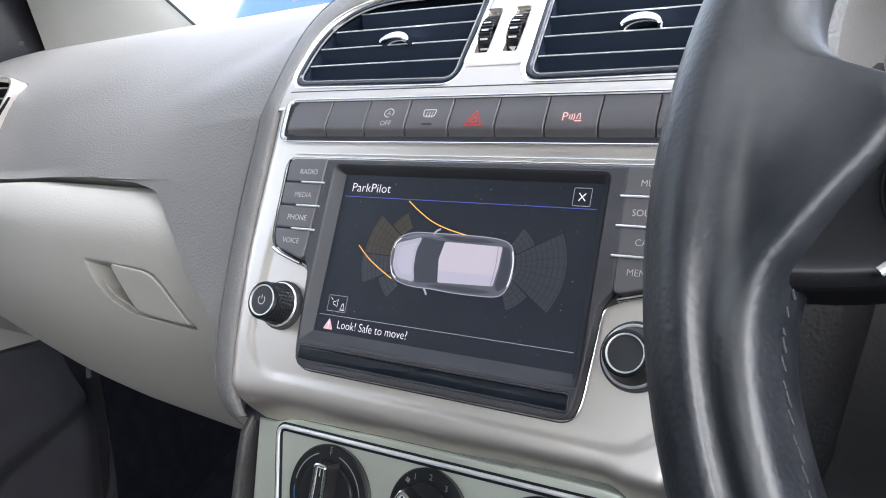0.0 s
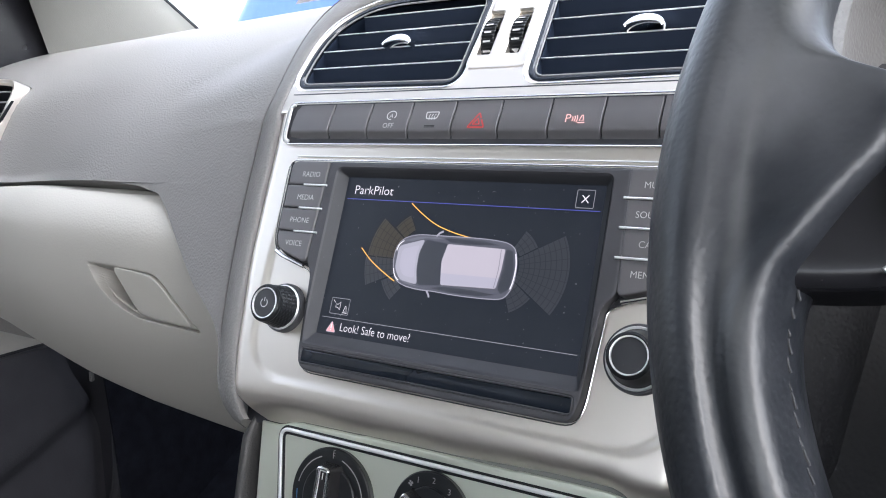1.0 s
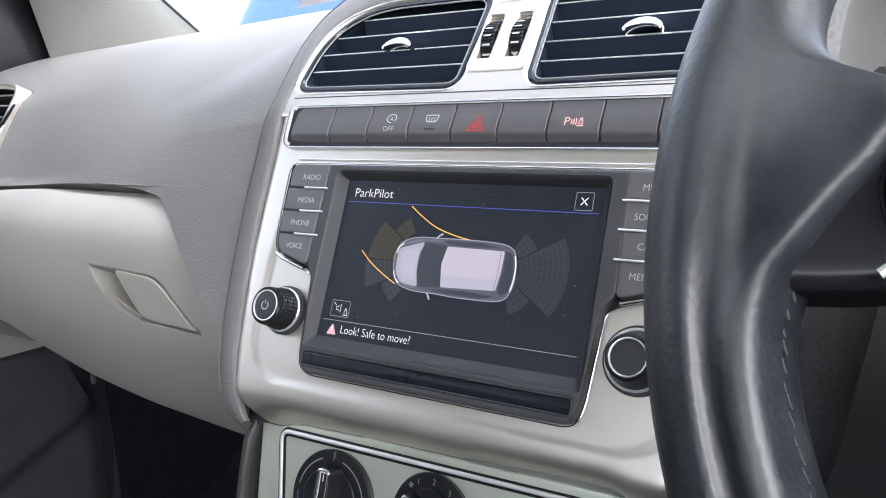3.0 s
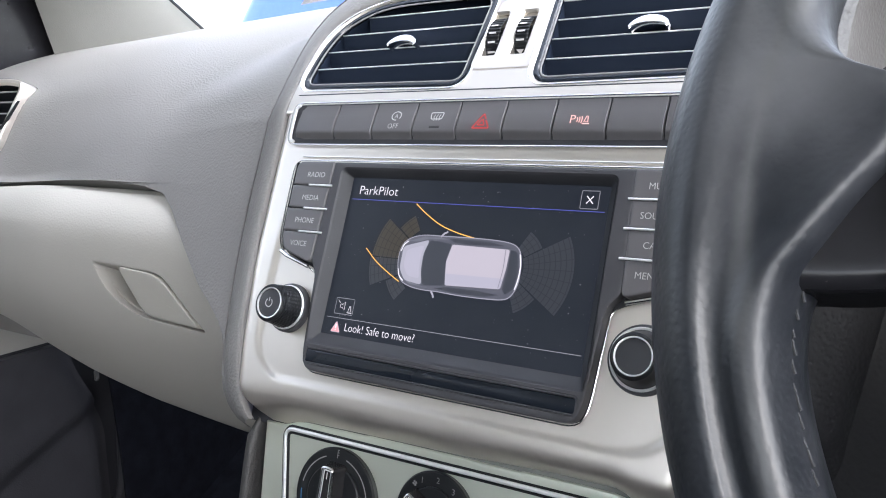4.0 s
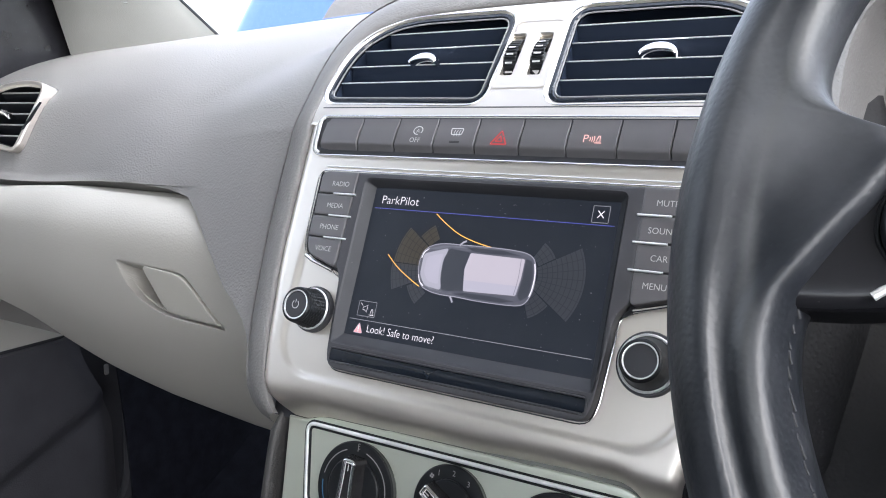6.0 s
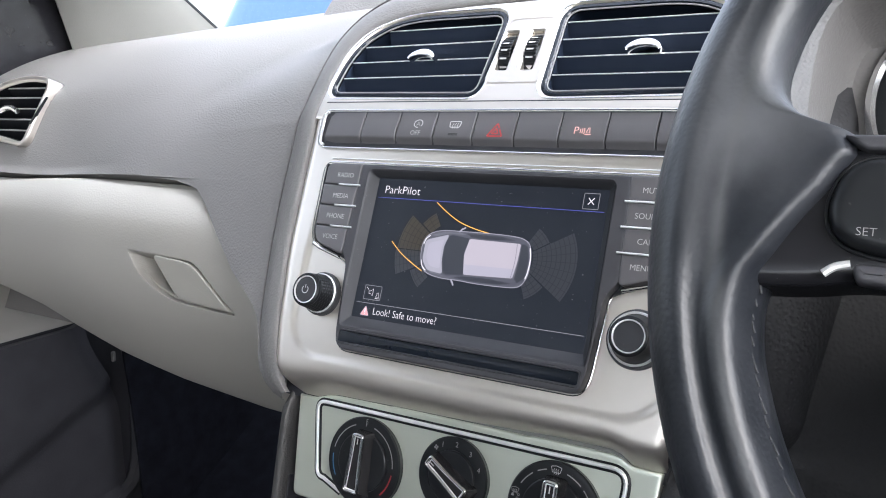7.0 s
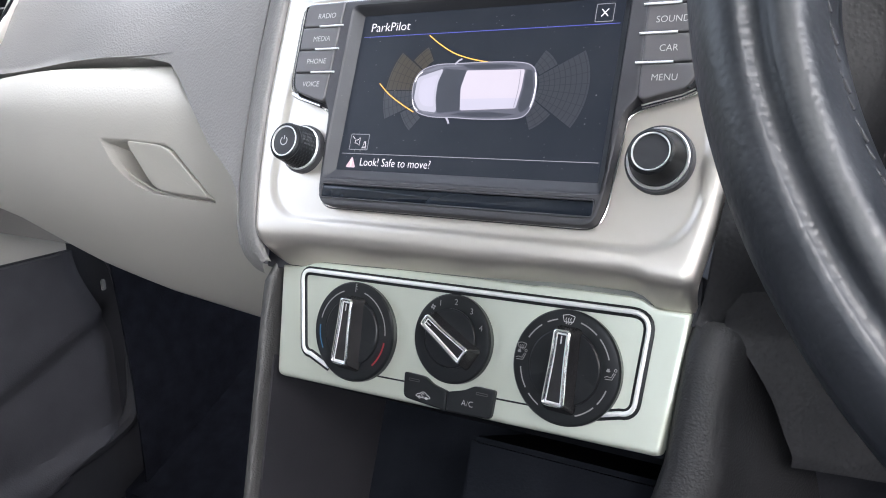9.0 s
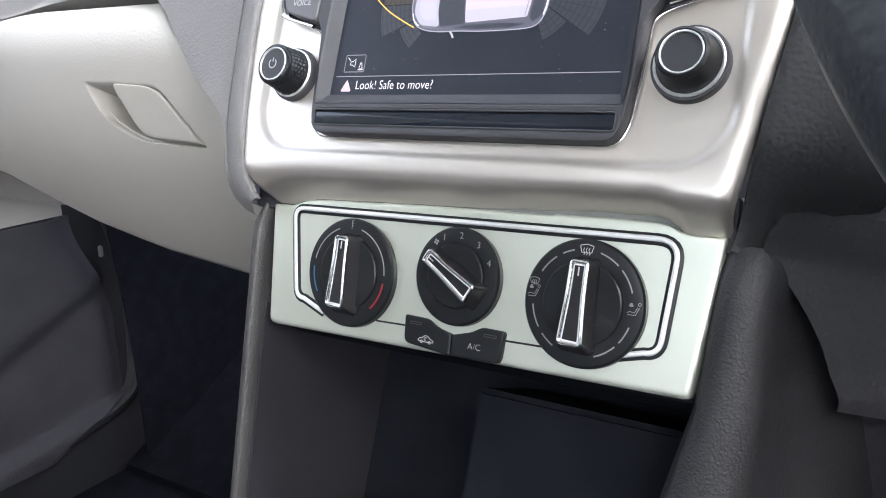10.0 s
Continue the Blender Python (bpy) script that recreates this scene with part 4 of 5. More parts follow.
        ribbon(bm, [(cx + 0.0023, 0.0661), (cx + 0.0043, 0.0661), (cx + 0.0039, 0.0690), (cx + 0.0033, 0.0690)], ic, H, 0.0004, closed=True)
        ribbon(bm, [(cx + 0.0016, 0.0652), (cx + 0.0050, 0.0652)], ic, H, 0.0005)
        part("symbol", bm, PINK_ICON, body, "lit pink parking symbol")

# ---- radio and display unit ----
UNIT_L = [(-114.5, 44.5), (-113.6, 0.5), (-110.0, -7.0), (-87.5, -13.8), (-80.5, -17.5), (-77.5, -60), (-74, -67.2)]
UNIT = rounded(mm(*UNIT_L, *[(-x, z) for x, z in UNIT_L[::-1]]), [0.006, 0.008, 0.006, 0.003, 0.004, 0.006, 0.006, 0.006, 0.006, 0.004, 0.003, 0.006, 0.008, 0.006], 4)
MID = rounded(mm((-82.6, 43.6), (-84.6, -11), (-80.2, -17.5), (-77.0, -60), (-73.5, -67.3), (73.5, -67.3), (77.0, -60), (80.2, -17.5), (85.8, -11), (84.6, 43.6)),
              [0.0008, 0.002, 0.004, 0.006, 0.006, 0.006, 0.006, 0.004, 0.002, 0.0008], 4)
OPENING = box2(-0.0762, 0.0762, -0.0528, 0.0398, 0.003)
DISPLAY = box2(-0.0716, 0.0716, -0.0467, 0.0362, 0.0006)
SLOT = box2(-0.0745, 0.0738, -0.0632, -0.0562, 0.0016)
F0 = level(0.0)
FRONT = 0.0062

unit = thing("infotainment_unit", (0, 0, -0.068), "dark grey radio unit with a lit colour display", "car radio")
bm = B()
slab(bm, UNIT, F0, -0.0001, depth=0.003, edge=0.0004)
part("backing", bm, DEEP, unit)
bm = B()
slab(bm, MID, F0, FRONT, depth=0.008, edge=0.0010, holes=[OPENING, SLOT])
part("bezel", bm, BEZEL, unit)
bm = B()
a = loop(bm, OPENING, F0, FRONT - 0.0006)
b = loop(bm, grow(OPENING, -0.0016), F0, FRONT - 0.0026)
c = loop(bm, rounded([(-0.0722, -0.0473), (0.0722, -0.0473), (0.0722, 0.0368), (-0.0722, 0.0368)], 0.001, 5), F0, 0.0006)
bridge(bm, a, b)
bridge(bm, b, c)
part("display_bevel", bm, BEVEL, unit)
bm = B()
slab(bm, grow(DISPLAY, 0.001), F0, 0.0004, depth=0.003, edge=0.0002)
display = part("display", bm, SCREEN, unit, "lit dark parking display with a car seen from above")
bm = B()
rows = []
for z, h in ((-0.0562, 0.0046), (-0.0566, 0.0054), (-0.0574, 0.0057), (-0.0600, 0.0058), (-0.0622, 0.0057), (-0.0629, 0.0054), (-0.0632, 0.0044)):
    rows.append([(x, -h, z) for x in [-0.0742 + 0.1477 * i / 30 for i in range(31)]])
sheet(bm, rows, (0, 0.003, 0))
part("disc_slot", bm, GLOSS, unit, "glossy black disc slot flap")
bm = B()
tube(bm, lift(grow(SLOT, 0.0002), F0, FRONT - 0.0002), 0.00045, closed=True)
part("slot_edge", bm, BEZEL, unit)
bm = B()
tube(bm, lift(grow(UNIT, 0.0010), F0, 0.0018), 0.00034, closed=True)
part("chrome_edge", bm, CHROME, unit, "thin chrome outline")

CAPTIONS = (("RADIO", "MEDIA", "PHONE", "VOICE"), ("MUTE", "SOUND", "CAR", "MENU"))
TOPS = [43.6, 30.0, 17.0, 4.0]
for side_sign, words in zip((-1, 1), CAPTIONS):
    for i, word in enumerate(words):
        z1 = TOPS[i] - (0.25 if i else 0.0)
        inn = 82.9 + 0.5 * i
        if i < 3:
            z0 = TOPS[i + 1] + 0.25
            o = mm((-109.0, z0), (-inn - 0.4, z0), (-inn, z1), (-109.4, z1))
            rad = [0.0006, 0.0006, 0.0006, 0.005 if i == 0 else 0.0006]
        else:
            o = mm((-105.6, -6.6), (-87.0, -12.2), (-84.8, -11.0), (-inn, z1), (-108.8, z1), (-108.3, -0.5))
            rad = [0.004, 0.002, 0.002, 0.0006, 0.0006, 0.006]
        if side_sign > 0:
            o = [(-x + 0.0008, z) for x, z in o]
        bm = B()
        slab(bm, rounded(o, rad, 4), F0, 0.0064, depth=0.0075, edge=0.0009, steps=3)
        key = part("key", bm, KEY, unit)
        cx = (-0.0935 if side_sign < 0 else 0.0957) - (0.0007 * i if side_sign < 0 else -0.0002)
        bm = B()
        lettering(bm, word, cx, (0.0345, 0.0215, 0.0088, -0.0040)[i], F0, 0.0067, 0.0042, wide=0.97, bold=-0.00004)
        part("caption", bm, PRINT, key)
        if i < 3:
            zb = TOPS[i + 1] / 1000
            bm = B()
            xs = (-0.0972, -0.0812) if side_sign < 0 else (0.0826, 0.0986)
            tube(bm, [(xs[0] + (xs[1] - xs[0]) * q / 6, -0.0066, zb) for q in range(7)], 0.00055, n=8)
            part("light_bar", bm, SATIN, unit, "slim bright bar between two keys")
for s in (-1, 1):
    bm = B()
    edge_line = curve_through(mm((s * 111.6, 43.0), (s * 111.4, 20), (s * 110.8, 0.5), (s * 107.6, -6.6)), 8)
    sheet(bm, [[(x + s * dx, -h, z) for x, z in edge_line] for dx, h in ((-0.0028, 0.0050), (-0.0006, 0.0046), (0.0012, 0.0034), (0.0026, 0.0014))], (0, 0.001, 0))
    part("edge_strip", bm, GLOSS_SATIN, unit, "glossy bevelled strip beside the keys")
    bm = B()
    tube(bm, lift(mm((s * 109, -7.2), (s * 104, -9.6), (s * 97, -11.6), (s * 87.5, -14.2)), F0, 0.0042), 0.0011, n=10)
    part("chrome_corner", bm, CHROME, unit)


def rotary(x, z, base, skirt_r, face_r, tall, symbol):
    """A turned knob: base ring, ribbed barrel, chrome ring and a flat face."""
    bm = B()
    lathe(bm, x, z, F0, [(base, -0.002), (base, 0.0016), (base - 0.0004, 0.0030), (base - 0.0022, 0.0034)], 56, cap=True)
    knob = part("knob", bm, BEZEL, unit, "black rotary knob with chrome rings")
    bm = B()
    lathe(bm, x, z, F0, [(skirt_r + 0.0008, 0.0030), (skirt_r + 0.0008, 0.0038), (skirt_r + 0.0004, 0.0042), (skirt_r - 0.0004, 0.0038)], 56, cap=False)
    part("base_ring", bm, SATIN, knob)
    bm = B()
    n, rows = 64, []
    for j in range(13):
        t = j / 12
        h = 0.0026 + (tall - 0.0052) * t
        r = skirt_r + (face_r + 0.0004 - skirt_r) * (t ** 0.8)
        rows.append([(x + (r + (0.0005 if symbol and (i // 2 + j) % 2 and 0 < j < 12 else 0.0)) * math.cos(2 * math.pi * i / n), -h,
                      z + (r + (0.0005 if symbol and (i // 2 + j) % 2 and 0 < j < 12 else 0.0)) * math.sin(2 * math.pi * i / n)) for i in range(n + 1)])
    sheet(bm, rows)
    part("barrel", bm, BLACK, knob, "knurled barrel" if symbol else "", sharp=20 if symbol else 40)
    bm = B()
    lathe(bm, x, z, F0, [(face_r + 0.0004, tall - 0.0030), (face_r + 0.0009, tall - 0.0018), (face_r + 0.0006, tall - 0.0006), (face_r - 0.0004, tall), (face_r - 0.0012, tall - 0.0004)], 56, cap=False)
    part("shoulder", bm, BLACK, knob)
    bm = B()
    lathe(bm, x, z, F0, [(face_r - 0.0009, tall - 0.0004), (face_r - 0.0011, tall + 0.0002), (face_r - 0.0015, tall + 0.0001), (face_r - 0.0017, tall - 0.0006)], 56, cap=False)
    part("face_ring", bm, SATIN, knob)
    bm = B()
    lathe(bm, x, z, F0, [(face_r - 0.0018, tall - 0.0006), (face_r * 0.5, tall - 0.0003), (0.0003, tall - 0.0002)], 48)
    part("face", bm, BEVEL, knob)
    if symbol:
        bm = B()
        ribbon(bm, [(x + 0.0022 * math.sin(w), z + 0.0022 * math.cos(w)) for w in [radians(38 + 284 * i / 20) for i in range(21)]], F0, tall, 0.0005)
        ribbon(bm, [(x, z + 0.0008), (x, z + 0.0028)], F0, tall, 0.0005)
        part("power_symbol", bm, PRINT, knob)


rotary(-0.0968, -0.0372, 0.0132, 0.0112, 0.0092, 0.0170, True)
rotary(0.0972, -0.0362, 0.0146, 0.0124, 0.0090, 0.0140, False)


# ---- what the display shows ----
def shown(name, mat, draw, h=0.0006):
    bm = B()
    draw(bm, h)
    part(name, bm, mat, display)


def many(*calls):
    def draw(bm, h):
        for fn, *args in calls:
            fn(bm, args[0], F0, h, *args[1:])
    return draw


def arc2(cx, cz, r, a0, a1, n=14):
    return [(cx + r * math.cos(radians(a0 + (a1 - a0) * i / n)), cz + r * math.sin(radians(a0 + (a1 - a0) * i / n))) for i in range(n + 1)]


def fan_shape(cx, cz, r0, r1, a0, a1):
    return arc2(cx, cz, r0, a0, a1) + arc2(cx, cz, r1, a1, a0)


shown("title_line", PIX_BLUE, many((ribbon, mm((-70.5, 25), (70.8, 25)), 0.00032)))
shown("lower_line", PIX_LINE, many((ribbon, mm((-70.5, -38.4), (70.8, -38.4)), 0.00028)))
shown("button_frame", PIX_LINE, many((ribbon, box2(0.0588, 0.0672, 0.0262, 0.0345, 0.0004, 2), 0.00028, True)))
shown("button_frame", PIX_LINE, many((ribbon, box2(-0.0662, -0.0545, -0.0362, -0.0280, 0.0004, 2), 0.00028, True)))
shown("cross", PIX_WHITE, many((ribbon, mm((61.4, 28.6), (64.6, 32.1)), 0.00045), (ribbon, mm((64.6, 28.6), (61.4, 32.1)), 0.00045)))
for words, x, z, size, wide in (("ParkPilot", -0.0668, 0.0278, 0.0068, 1.02), ("Look! Safe to move?", -0.0578, -0.0446, 0.0060, 0.88)):
    bm = B()
    lettering(bm, words, x, z, F0, 0.0006, size, "LEFT", wide, 0.0, -0.00008)
    part("words", bm, PIX_WHITE, display)
shown("speaker_symbol", PIX_WHITE, many(
    (ribbon, mm((-63.0, -31.2), (-61.8, -31.2), (-60.2, -29.8), (-60.2, -34.0), (-61.8, -32.8), (-63.0, -32.8)), 0.00028, True),
    (ribbon, mm((-65.0, -29.2), (-63.4, -30.6)), 0.00028), (ribbon, mm((-57.6, -34.6), (-57.0, -31.8), (-56.4, -31.8), (-55.7, -34.6)), 0.00028, True), (ribbon, mm((-58.2, -35.2), (-55.2, -35.2)), 0.00028)))
shown("warning_sign", PIX_RED, many((patch, rounded(mm((-66.0, -45.6), (-60.2, -45.6), (-63.0, -40.2)), 0.0006, 3))))
shown("warning_edge", PIX_ROOF, many((ribbon, rounded(mm((-66.0, -45.6), (-60.2, -45.6), (-63.0, -40.2)), 0.0006, 3), 0.0004, True)), 0.0007)
shown("warning_mark", PIX_WHITE, many((ribbon, mm((-63.05, -41.6), (-63.05, -43.8)), 0.0007), (ribbon, mm((-63.05, -44.3), (-63.05, -44.9)), 0.0007)), 0.0008)
AHEAD, BEHIND = (-0.0142, -0.0048), (0.0265, -0.0037)
for mat, name, centre, r0, r1, a0, a1 in ((PIX_FAN_AMBER, "amber_fan", AHEAD, 0.018, 0.0265, 121, 143), (PIX_FAN_AMBER, "amber_fan", AHEAD, 0.018, 0.0355, 145, 179),
                                          (PIX_FAN, "grey_fan", AHEAD, 0.018, 0.0362, 180, 204), (PIX_FAN, "grey_fan", AHEAD, 0.018, 0.0265, 206, 231),
                                          (PIX_FAN, "grey_fan", BEHIND, 0.010, 0.0345, -34, 29), (PIX_FAN, "grey_fan", BEHIND, 0.011, 0.0205, 31, 59), (PIX_FAN, "grey_fan", BEHIND, 0.011, 0.0222, -67, -36)):
    shown(name, mat, many((patch, fan_shape(*centre, r0, r1, a0, a1))), 0.0005)
    arcs = int((r1 - r0) / 0.0026)
    for q in range(1, arcs + 1):
        shown("fan_line", PIX_GRID, many((ribbon, arc2(*centre, r0 + (r1 - r0) * q / (arcs + 0.4), a0, a1), 0.0004)), 0.00065)
    spokes = max(2, round((a1 - a0) / 9))
    for q in range(1, spokes):
        w = a0 + (a1 - a0) * q / spokes
        shown("fan_spoke", PIX_GRID, many((ribbon, [arc2(*centre, r0, w, w, 1)[0], arc2(*centre, r1, w, w, 1)[0]], 0.0003)), 0.00065)
shown("amber_line", PIX_AMBER, many((ribbon, curve_through(mm((-28.7, 24.2), (-21.7, 19.4), (-12.0, 14.1), (-1.5, 10.8), (8.6, 8.8)), 6), 0.0005), (ribbon, curve_through(mm((-54.3, -0.7), (-46.9, -6.7), (-38.3, -11.8), (-30.0, -16.0)), 6), 0.0005)), 0.0007)
BODY = curve_through(mm((-32.4, -7), (-32.2, 0.9), (-28.6, 5.7), (-20.7, 8.2), (-9, 8.5), (7, 8.7), (19.4, 8.5), (27.8, 7.7), (32.2, 5.8), (34.3, 2.4), (35.4, -3.5), (35.2, -10.9), (32.9, -16.4), (28.9, -18.7), (19.3, -19.3), (5.4, -19.3), (-6.1, -18.7), (-15.9, -18.6), (-23.9, -17.4), (-29.2, -14.6)), 4, True)
shown("car_body", PIX_BODY, many((patch, BODY)), 0.0008)
shown("car_outline", PIX_SILVER, many((ribbon, grow(BODY, 0.0001), 0.0004, True), (ribbon, mm((-10.3, 8.2), (-8.6, 10.0), (-6.7, 10.9)), 0.0010), (ribbon, mm((-10.0, -18.9), (-8.8, -20.4), (-8.0, -21.9)), 0.0010)), 0.0010)
shown("wing", PIX_GREY, many((patch, rounded(mm((-28.6, 4.9), (-20, 7.4), (-9, 7.8), (-5, 6.9), (-16, 6.9), (-24, 4.8)), 0.0006, 3)), (patch, rounded(mm((-28.4, -14.2), (-23.6, -16.6), (-9.4, -17.9), (-16.0, -17.1), (-25, -15.2)), 0.0006, 3))), 0.0010)
shown("car_bonnet", PIX_SILVER, many((patch, rounded(mm((-31.0, 2.0), (-16.1, 6.4), (-18.5, -0.9), (-18.1, -9.5), (-16.2, -16.5), (-26.9, -15.0), (-31.0, -9.3)), 0.0022, 4))), 0.0010)
shown("bonnet_middle", PIX_LILAC, many((patch, rounded(mm((-28.6, 0.4), (-18.4, 3.4), (-19.8, -1.6), (-19.4, -8.8), (-18.2, -13.6), (-25.6, -12.6), (-28.8, -7.8)), 0.0022, 4))), 0.0011)
shown("head_lamp", PIX_WHITE, many((ribbon, curve_through(mm((-31.8, -0.6), (-30.8, 2.6), (-28.4, 4.8)), 5), 0.0005), (ribbon, curve_through(mm((-31.6, -9.6), (-30.2, -13.0), (-27.4, -15.4)), 5), 0.0005)), 0.0012)
shown("windscreen", PIX_DARK, many((patch, rounded(mm((-15.6, 6.1), (-2.9, 5.0), (-4.9, -2.5), (-4.6, -8), (-2.9, -15.4), (-15.8, -16.5), (-18.1, -8.1), (-18.0, 0.6)), 0.0014, 4))), 0.0011)
shown("rear_window", PIX_DARK, many((patch, rounded(mm((28.9, 4.7), (32.3, 4.0), (34.2, -4.3), (33.5, -13.5), (29.8, -16.4), (27.8, -14.2), (29.1, -4.8)), 0.0008, 3))), 0.0011)
shown("side_window", PIX_DARK, many((patch, rounded(mm((-5.6, 7.6), (16.5, 7.6), (25.4, 6.2), (7.7, 5.4), (-2.0, 5.9)), 0.0006, 3))), 0.0011)
shown("side_window", PIX_DARK, many((patch, rounded(mm((-2.5, -16.2), (14.0, -16.0), (26.6, -17.0), (19.2, -18.4), (3.6, -18.3), (-8.8, -17.4)), 0.0006, 3))), 0.0011)
shown("car_roof", PIX_ROOF, many((patch, rounded(mm((-2.8, 4.8), (28.5, 4.6), (28.2, -4.9), (26.9, -14.2), (-2.9, -15.3), (-4.6, -3.9)), 0.0010, 3))), 0.0013)
shown("roof_edge", PIX_LILAC, many((patch, mm((-3.6, -9.6), (27.6, -9.2), (26.8, -14.0), (-2.8, -15.1)))), 0.0014)
shown("tail_light", PIX_WHITE, many((ribbon, curve_through(mm((34.1, 2.8), (35.3, -2.9), (35.1, -9.6), (34.2, -13.7)), 5), 0.0005)), 0.0014)
shown("roof_seam", PIX_GREY, many((ribbon, curve_through(mm((26.5, 4.3), (26.8, -5.1), (25.9, -13.9)), 6), 0.0003)), 0.0016)

# ---- climate panel ----
def clim(x, z):
    return 0.0185 + 0.145 * (-0.098 - z)


PLATE_TOP = mm((114.5, -95.6), (100.5, -95.5), (97.0, -94.6), (93.5, -92.6), (88.0, -91.7), (73.0, -91.7), (45.0, -92.1), (43.0, -92.6), (12.0, -92.7), (-42.0, -93.4), (-45.0, -93.9), (-84.0, -94.8), (-91.0, -95.8), (-97.0, -97.8), (-101.0, -98.7), (-113.6, -98.9))
PLATE = rounded(mm((-110.0, -160.0), (107.0, -157.0)) + PLATE_TOP, [0.004, 0.003] + [0.0008] * len(PLATE_TOP), 3)
cp = thing("climate_panel", (0, 0.03, -0.16), "satin silver heating control panel with three dials", "heater panel")
bm = B()
slab(bm, PLATE, clim, 0.0, depth=0.010, edge=0.0016, steps=3)
part("plate", bm, SILVER_GREEN_CAST, cp)
bm = B()
slab(bm, rounded(mm((-96, -100), (98, -100), (96, -93), (91, -88.5), (86, -84), (-92, -84), (-96, -90)), 0.001, 3), clim, -0.0010, depth=0.006, edge=0.0004)
part("top_lip", bm, LIP, cp, "matt grey lip above the panel")
bm = B()
slab(bm, box2(-0.127, 0.117, -0.1010, -0.080, 0.001), clim, -0.0020, depth=0.006, edge=0.0004)
part("upper_gap", bm, DEEP, cp, "dark gap under the fascia")
TRIM_R = mm((-73, -149.8)) + rounded(mm((-91.6, -144.6), (-97.6, -100.2), (98.0, -98.4), (94.2, -142.4)), [0.005, 0.006, 0.009, 0.006], 6) + mm((76, -145.6))
bm = B()
tube(bm, lift(TRIM_R, clim, 0.0002), 0.0025, n=10, flat=0.2)
part("shadow_line", bm, BLACK, cp)
bm = B()
tube(bm, lift(TRIM_R, clim, 0.0010), 0.0011, n=10, flat=0.7)
part("chrome_trim", bm, SATIN, cp, "satin chrome frame line")
for x0, x1, z0 in ((-41, -23.2, -149.0), (28.4, 46, -147.4)):
    bm = B()
    tube(bm, lift(mm((x0, z0), (x1, z0 + 0.4)), clim, 0.0), 0.00045, n=6)
    part("joint", bm, BLACK, cp)


def dial(x, z, R, turn, label, marks):
    """A heater dial: flat printed collar, turning disc and a tall ridge handle with a chrome outline."""
    bm = B()
    lathe(bm, x, z, clim, [(R, -0.001), (R, 0.0030), (R - 0.0008, 0.0040), (R - 0.0030, 0.0044), (R * 0.66, 0.0040)], 72)
    d = part("dial", bm, BLACK, cp, label)
    bm = B()
    lathe(bm, x, z, clim, [(R * 0.665, 0.0036), (R * 0.655, 0.0052), (R * 0.63, 0.0056), (R * 0.3, 0.0054)], 60)
    part("disc", bm, BLACK, d)
    t = radians(turn)

    def spin(px, pz):
        return (x + px * math.cos(t) - pz * math.sin(t), z + px * math.sin(t) + pz * math.cos(t))

    k = R / 0.0258
    foot = [spin(px * k, pz * k) for px, pz in rounded(mm((-8.0, -20.0), (8.0, -20.0), (7.4, -6), (6.8, 4), (6.4, 18.2), (-6.4, 18.2), (-6.8, 4), (-7.4, -6)), [0.003, 0.003, 0.008, 0.008, 0.003, 0.003, 0.008, 0.008], 4)]
    head = [spin(px * k, pz * k) for px, pz in rounded(mm((-5.3, -17.4), (5.3, -17.4), (4.6, -6), (4.0, 4), (3.9, 16.0), (-3.9, 16.0), (-4.0, 4), (-4.6, -6)), [0.002, 0.002, 0.008, 0.008, 0.002, 0.002, 0.008, 0.008], 4)]
    bm = B()
    prev = None
    for s, h in ((0.0, 0.0045), (0.25, 0.0062), (0.60, 0.0088), (0.92, 0.0114), (1.0, 0.0120)):
        cur = loop(bm, [(a[0] + (b[0] - a[0]) * s, a[1] + (b[1] - a[1]) * s) for a, b in zip(foot, head)], clim, h)
        if prev:
            bridge(bm, prev, cur)
        prev = cur
    bm.faces.new(prev)
    grip = part("handle", bm, GRIP, d)
    bm = B()
    tube(bm, lift(grow(head, -0.0006), clim, 0.0123), 0.0008, closed=True, n=8)
    part("chrome_outline", bm, CHROME, grip)
    bm = B()
    tube(bm, lift(grow(head, -0.0017), clim, 0.0119), 0.00035, closed=True, n=6)
    part("inner_line", bm, SATIN, grip)
    bm = B()
    ribbon(bm, [spin(0.0, 0.0100 * k), spin(0.0, 0.0135 * k)], clim, 0.0123, 0.0006)
    part("pointer_mark", bm, PRINT, grip)
    for name, mat, strokes, words in marks:
        if name.endswith("scale") and not words and len(strokes) > 3:
            for line, w in strokes:
                bm = B()
                ribbon(bm, line, clim, 0.0047, w)
                part("scale_mark", bm, mat, d)
            continue
        bm = B()
        for line, w in strokes:
            ribbon(bm, line, clim, 0.0047, w)
        for word, wx, wz, size in words:
            lettering(bm, word, wx, wz, clim, 0.0047, size)
        part(name, bm, mat, d)


def at_angle(x, z, r, deg):
    return (x + r * math.sin(radians(deg)), z + r * math.cos(radians(deg)))


def sweep(x, z, r, a0, a1, n=14):
    return [at_angle(x, z, r, a0 + (a1 - a0) * i / n) for i in range(n + 1)]


def defrost_mark(x, z, s=1.0):
    out = [(rounded([(x - 0.0026 * s, z - 0.0018 * s), (x + 0.0026 * s, z - 0.0018 * s), (x + 0.0036 * s, z + 0.0016 * s), (x, z + 0.0024 * s), (x - 0.0036 * s, z + 0.0016 * s), (x - 0.0026 * s, z - 0.0018 * s)], 0.0003, 2), 0.00028)]
    for dx in (-0.0014, 0, 0.0014):
        out.append(([(x + dx * s + 0.0003 * math.sin(q * 1.7), z + (-0.0030 + 0.0009 * q) * s) for q in range(5)], 0.00028))
    return out


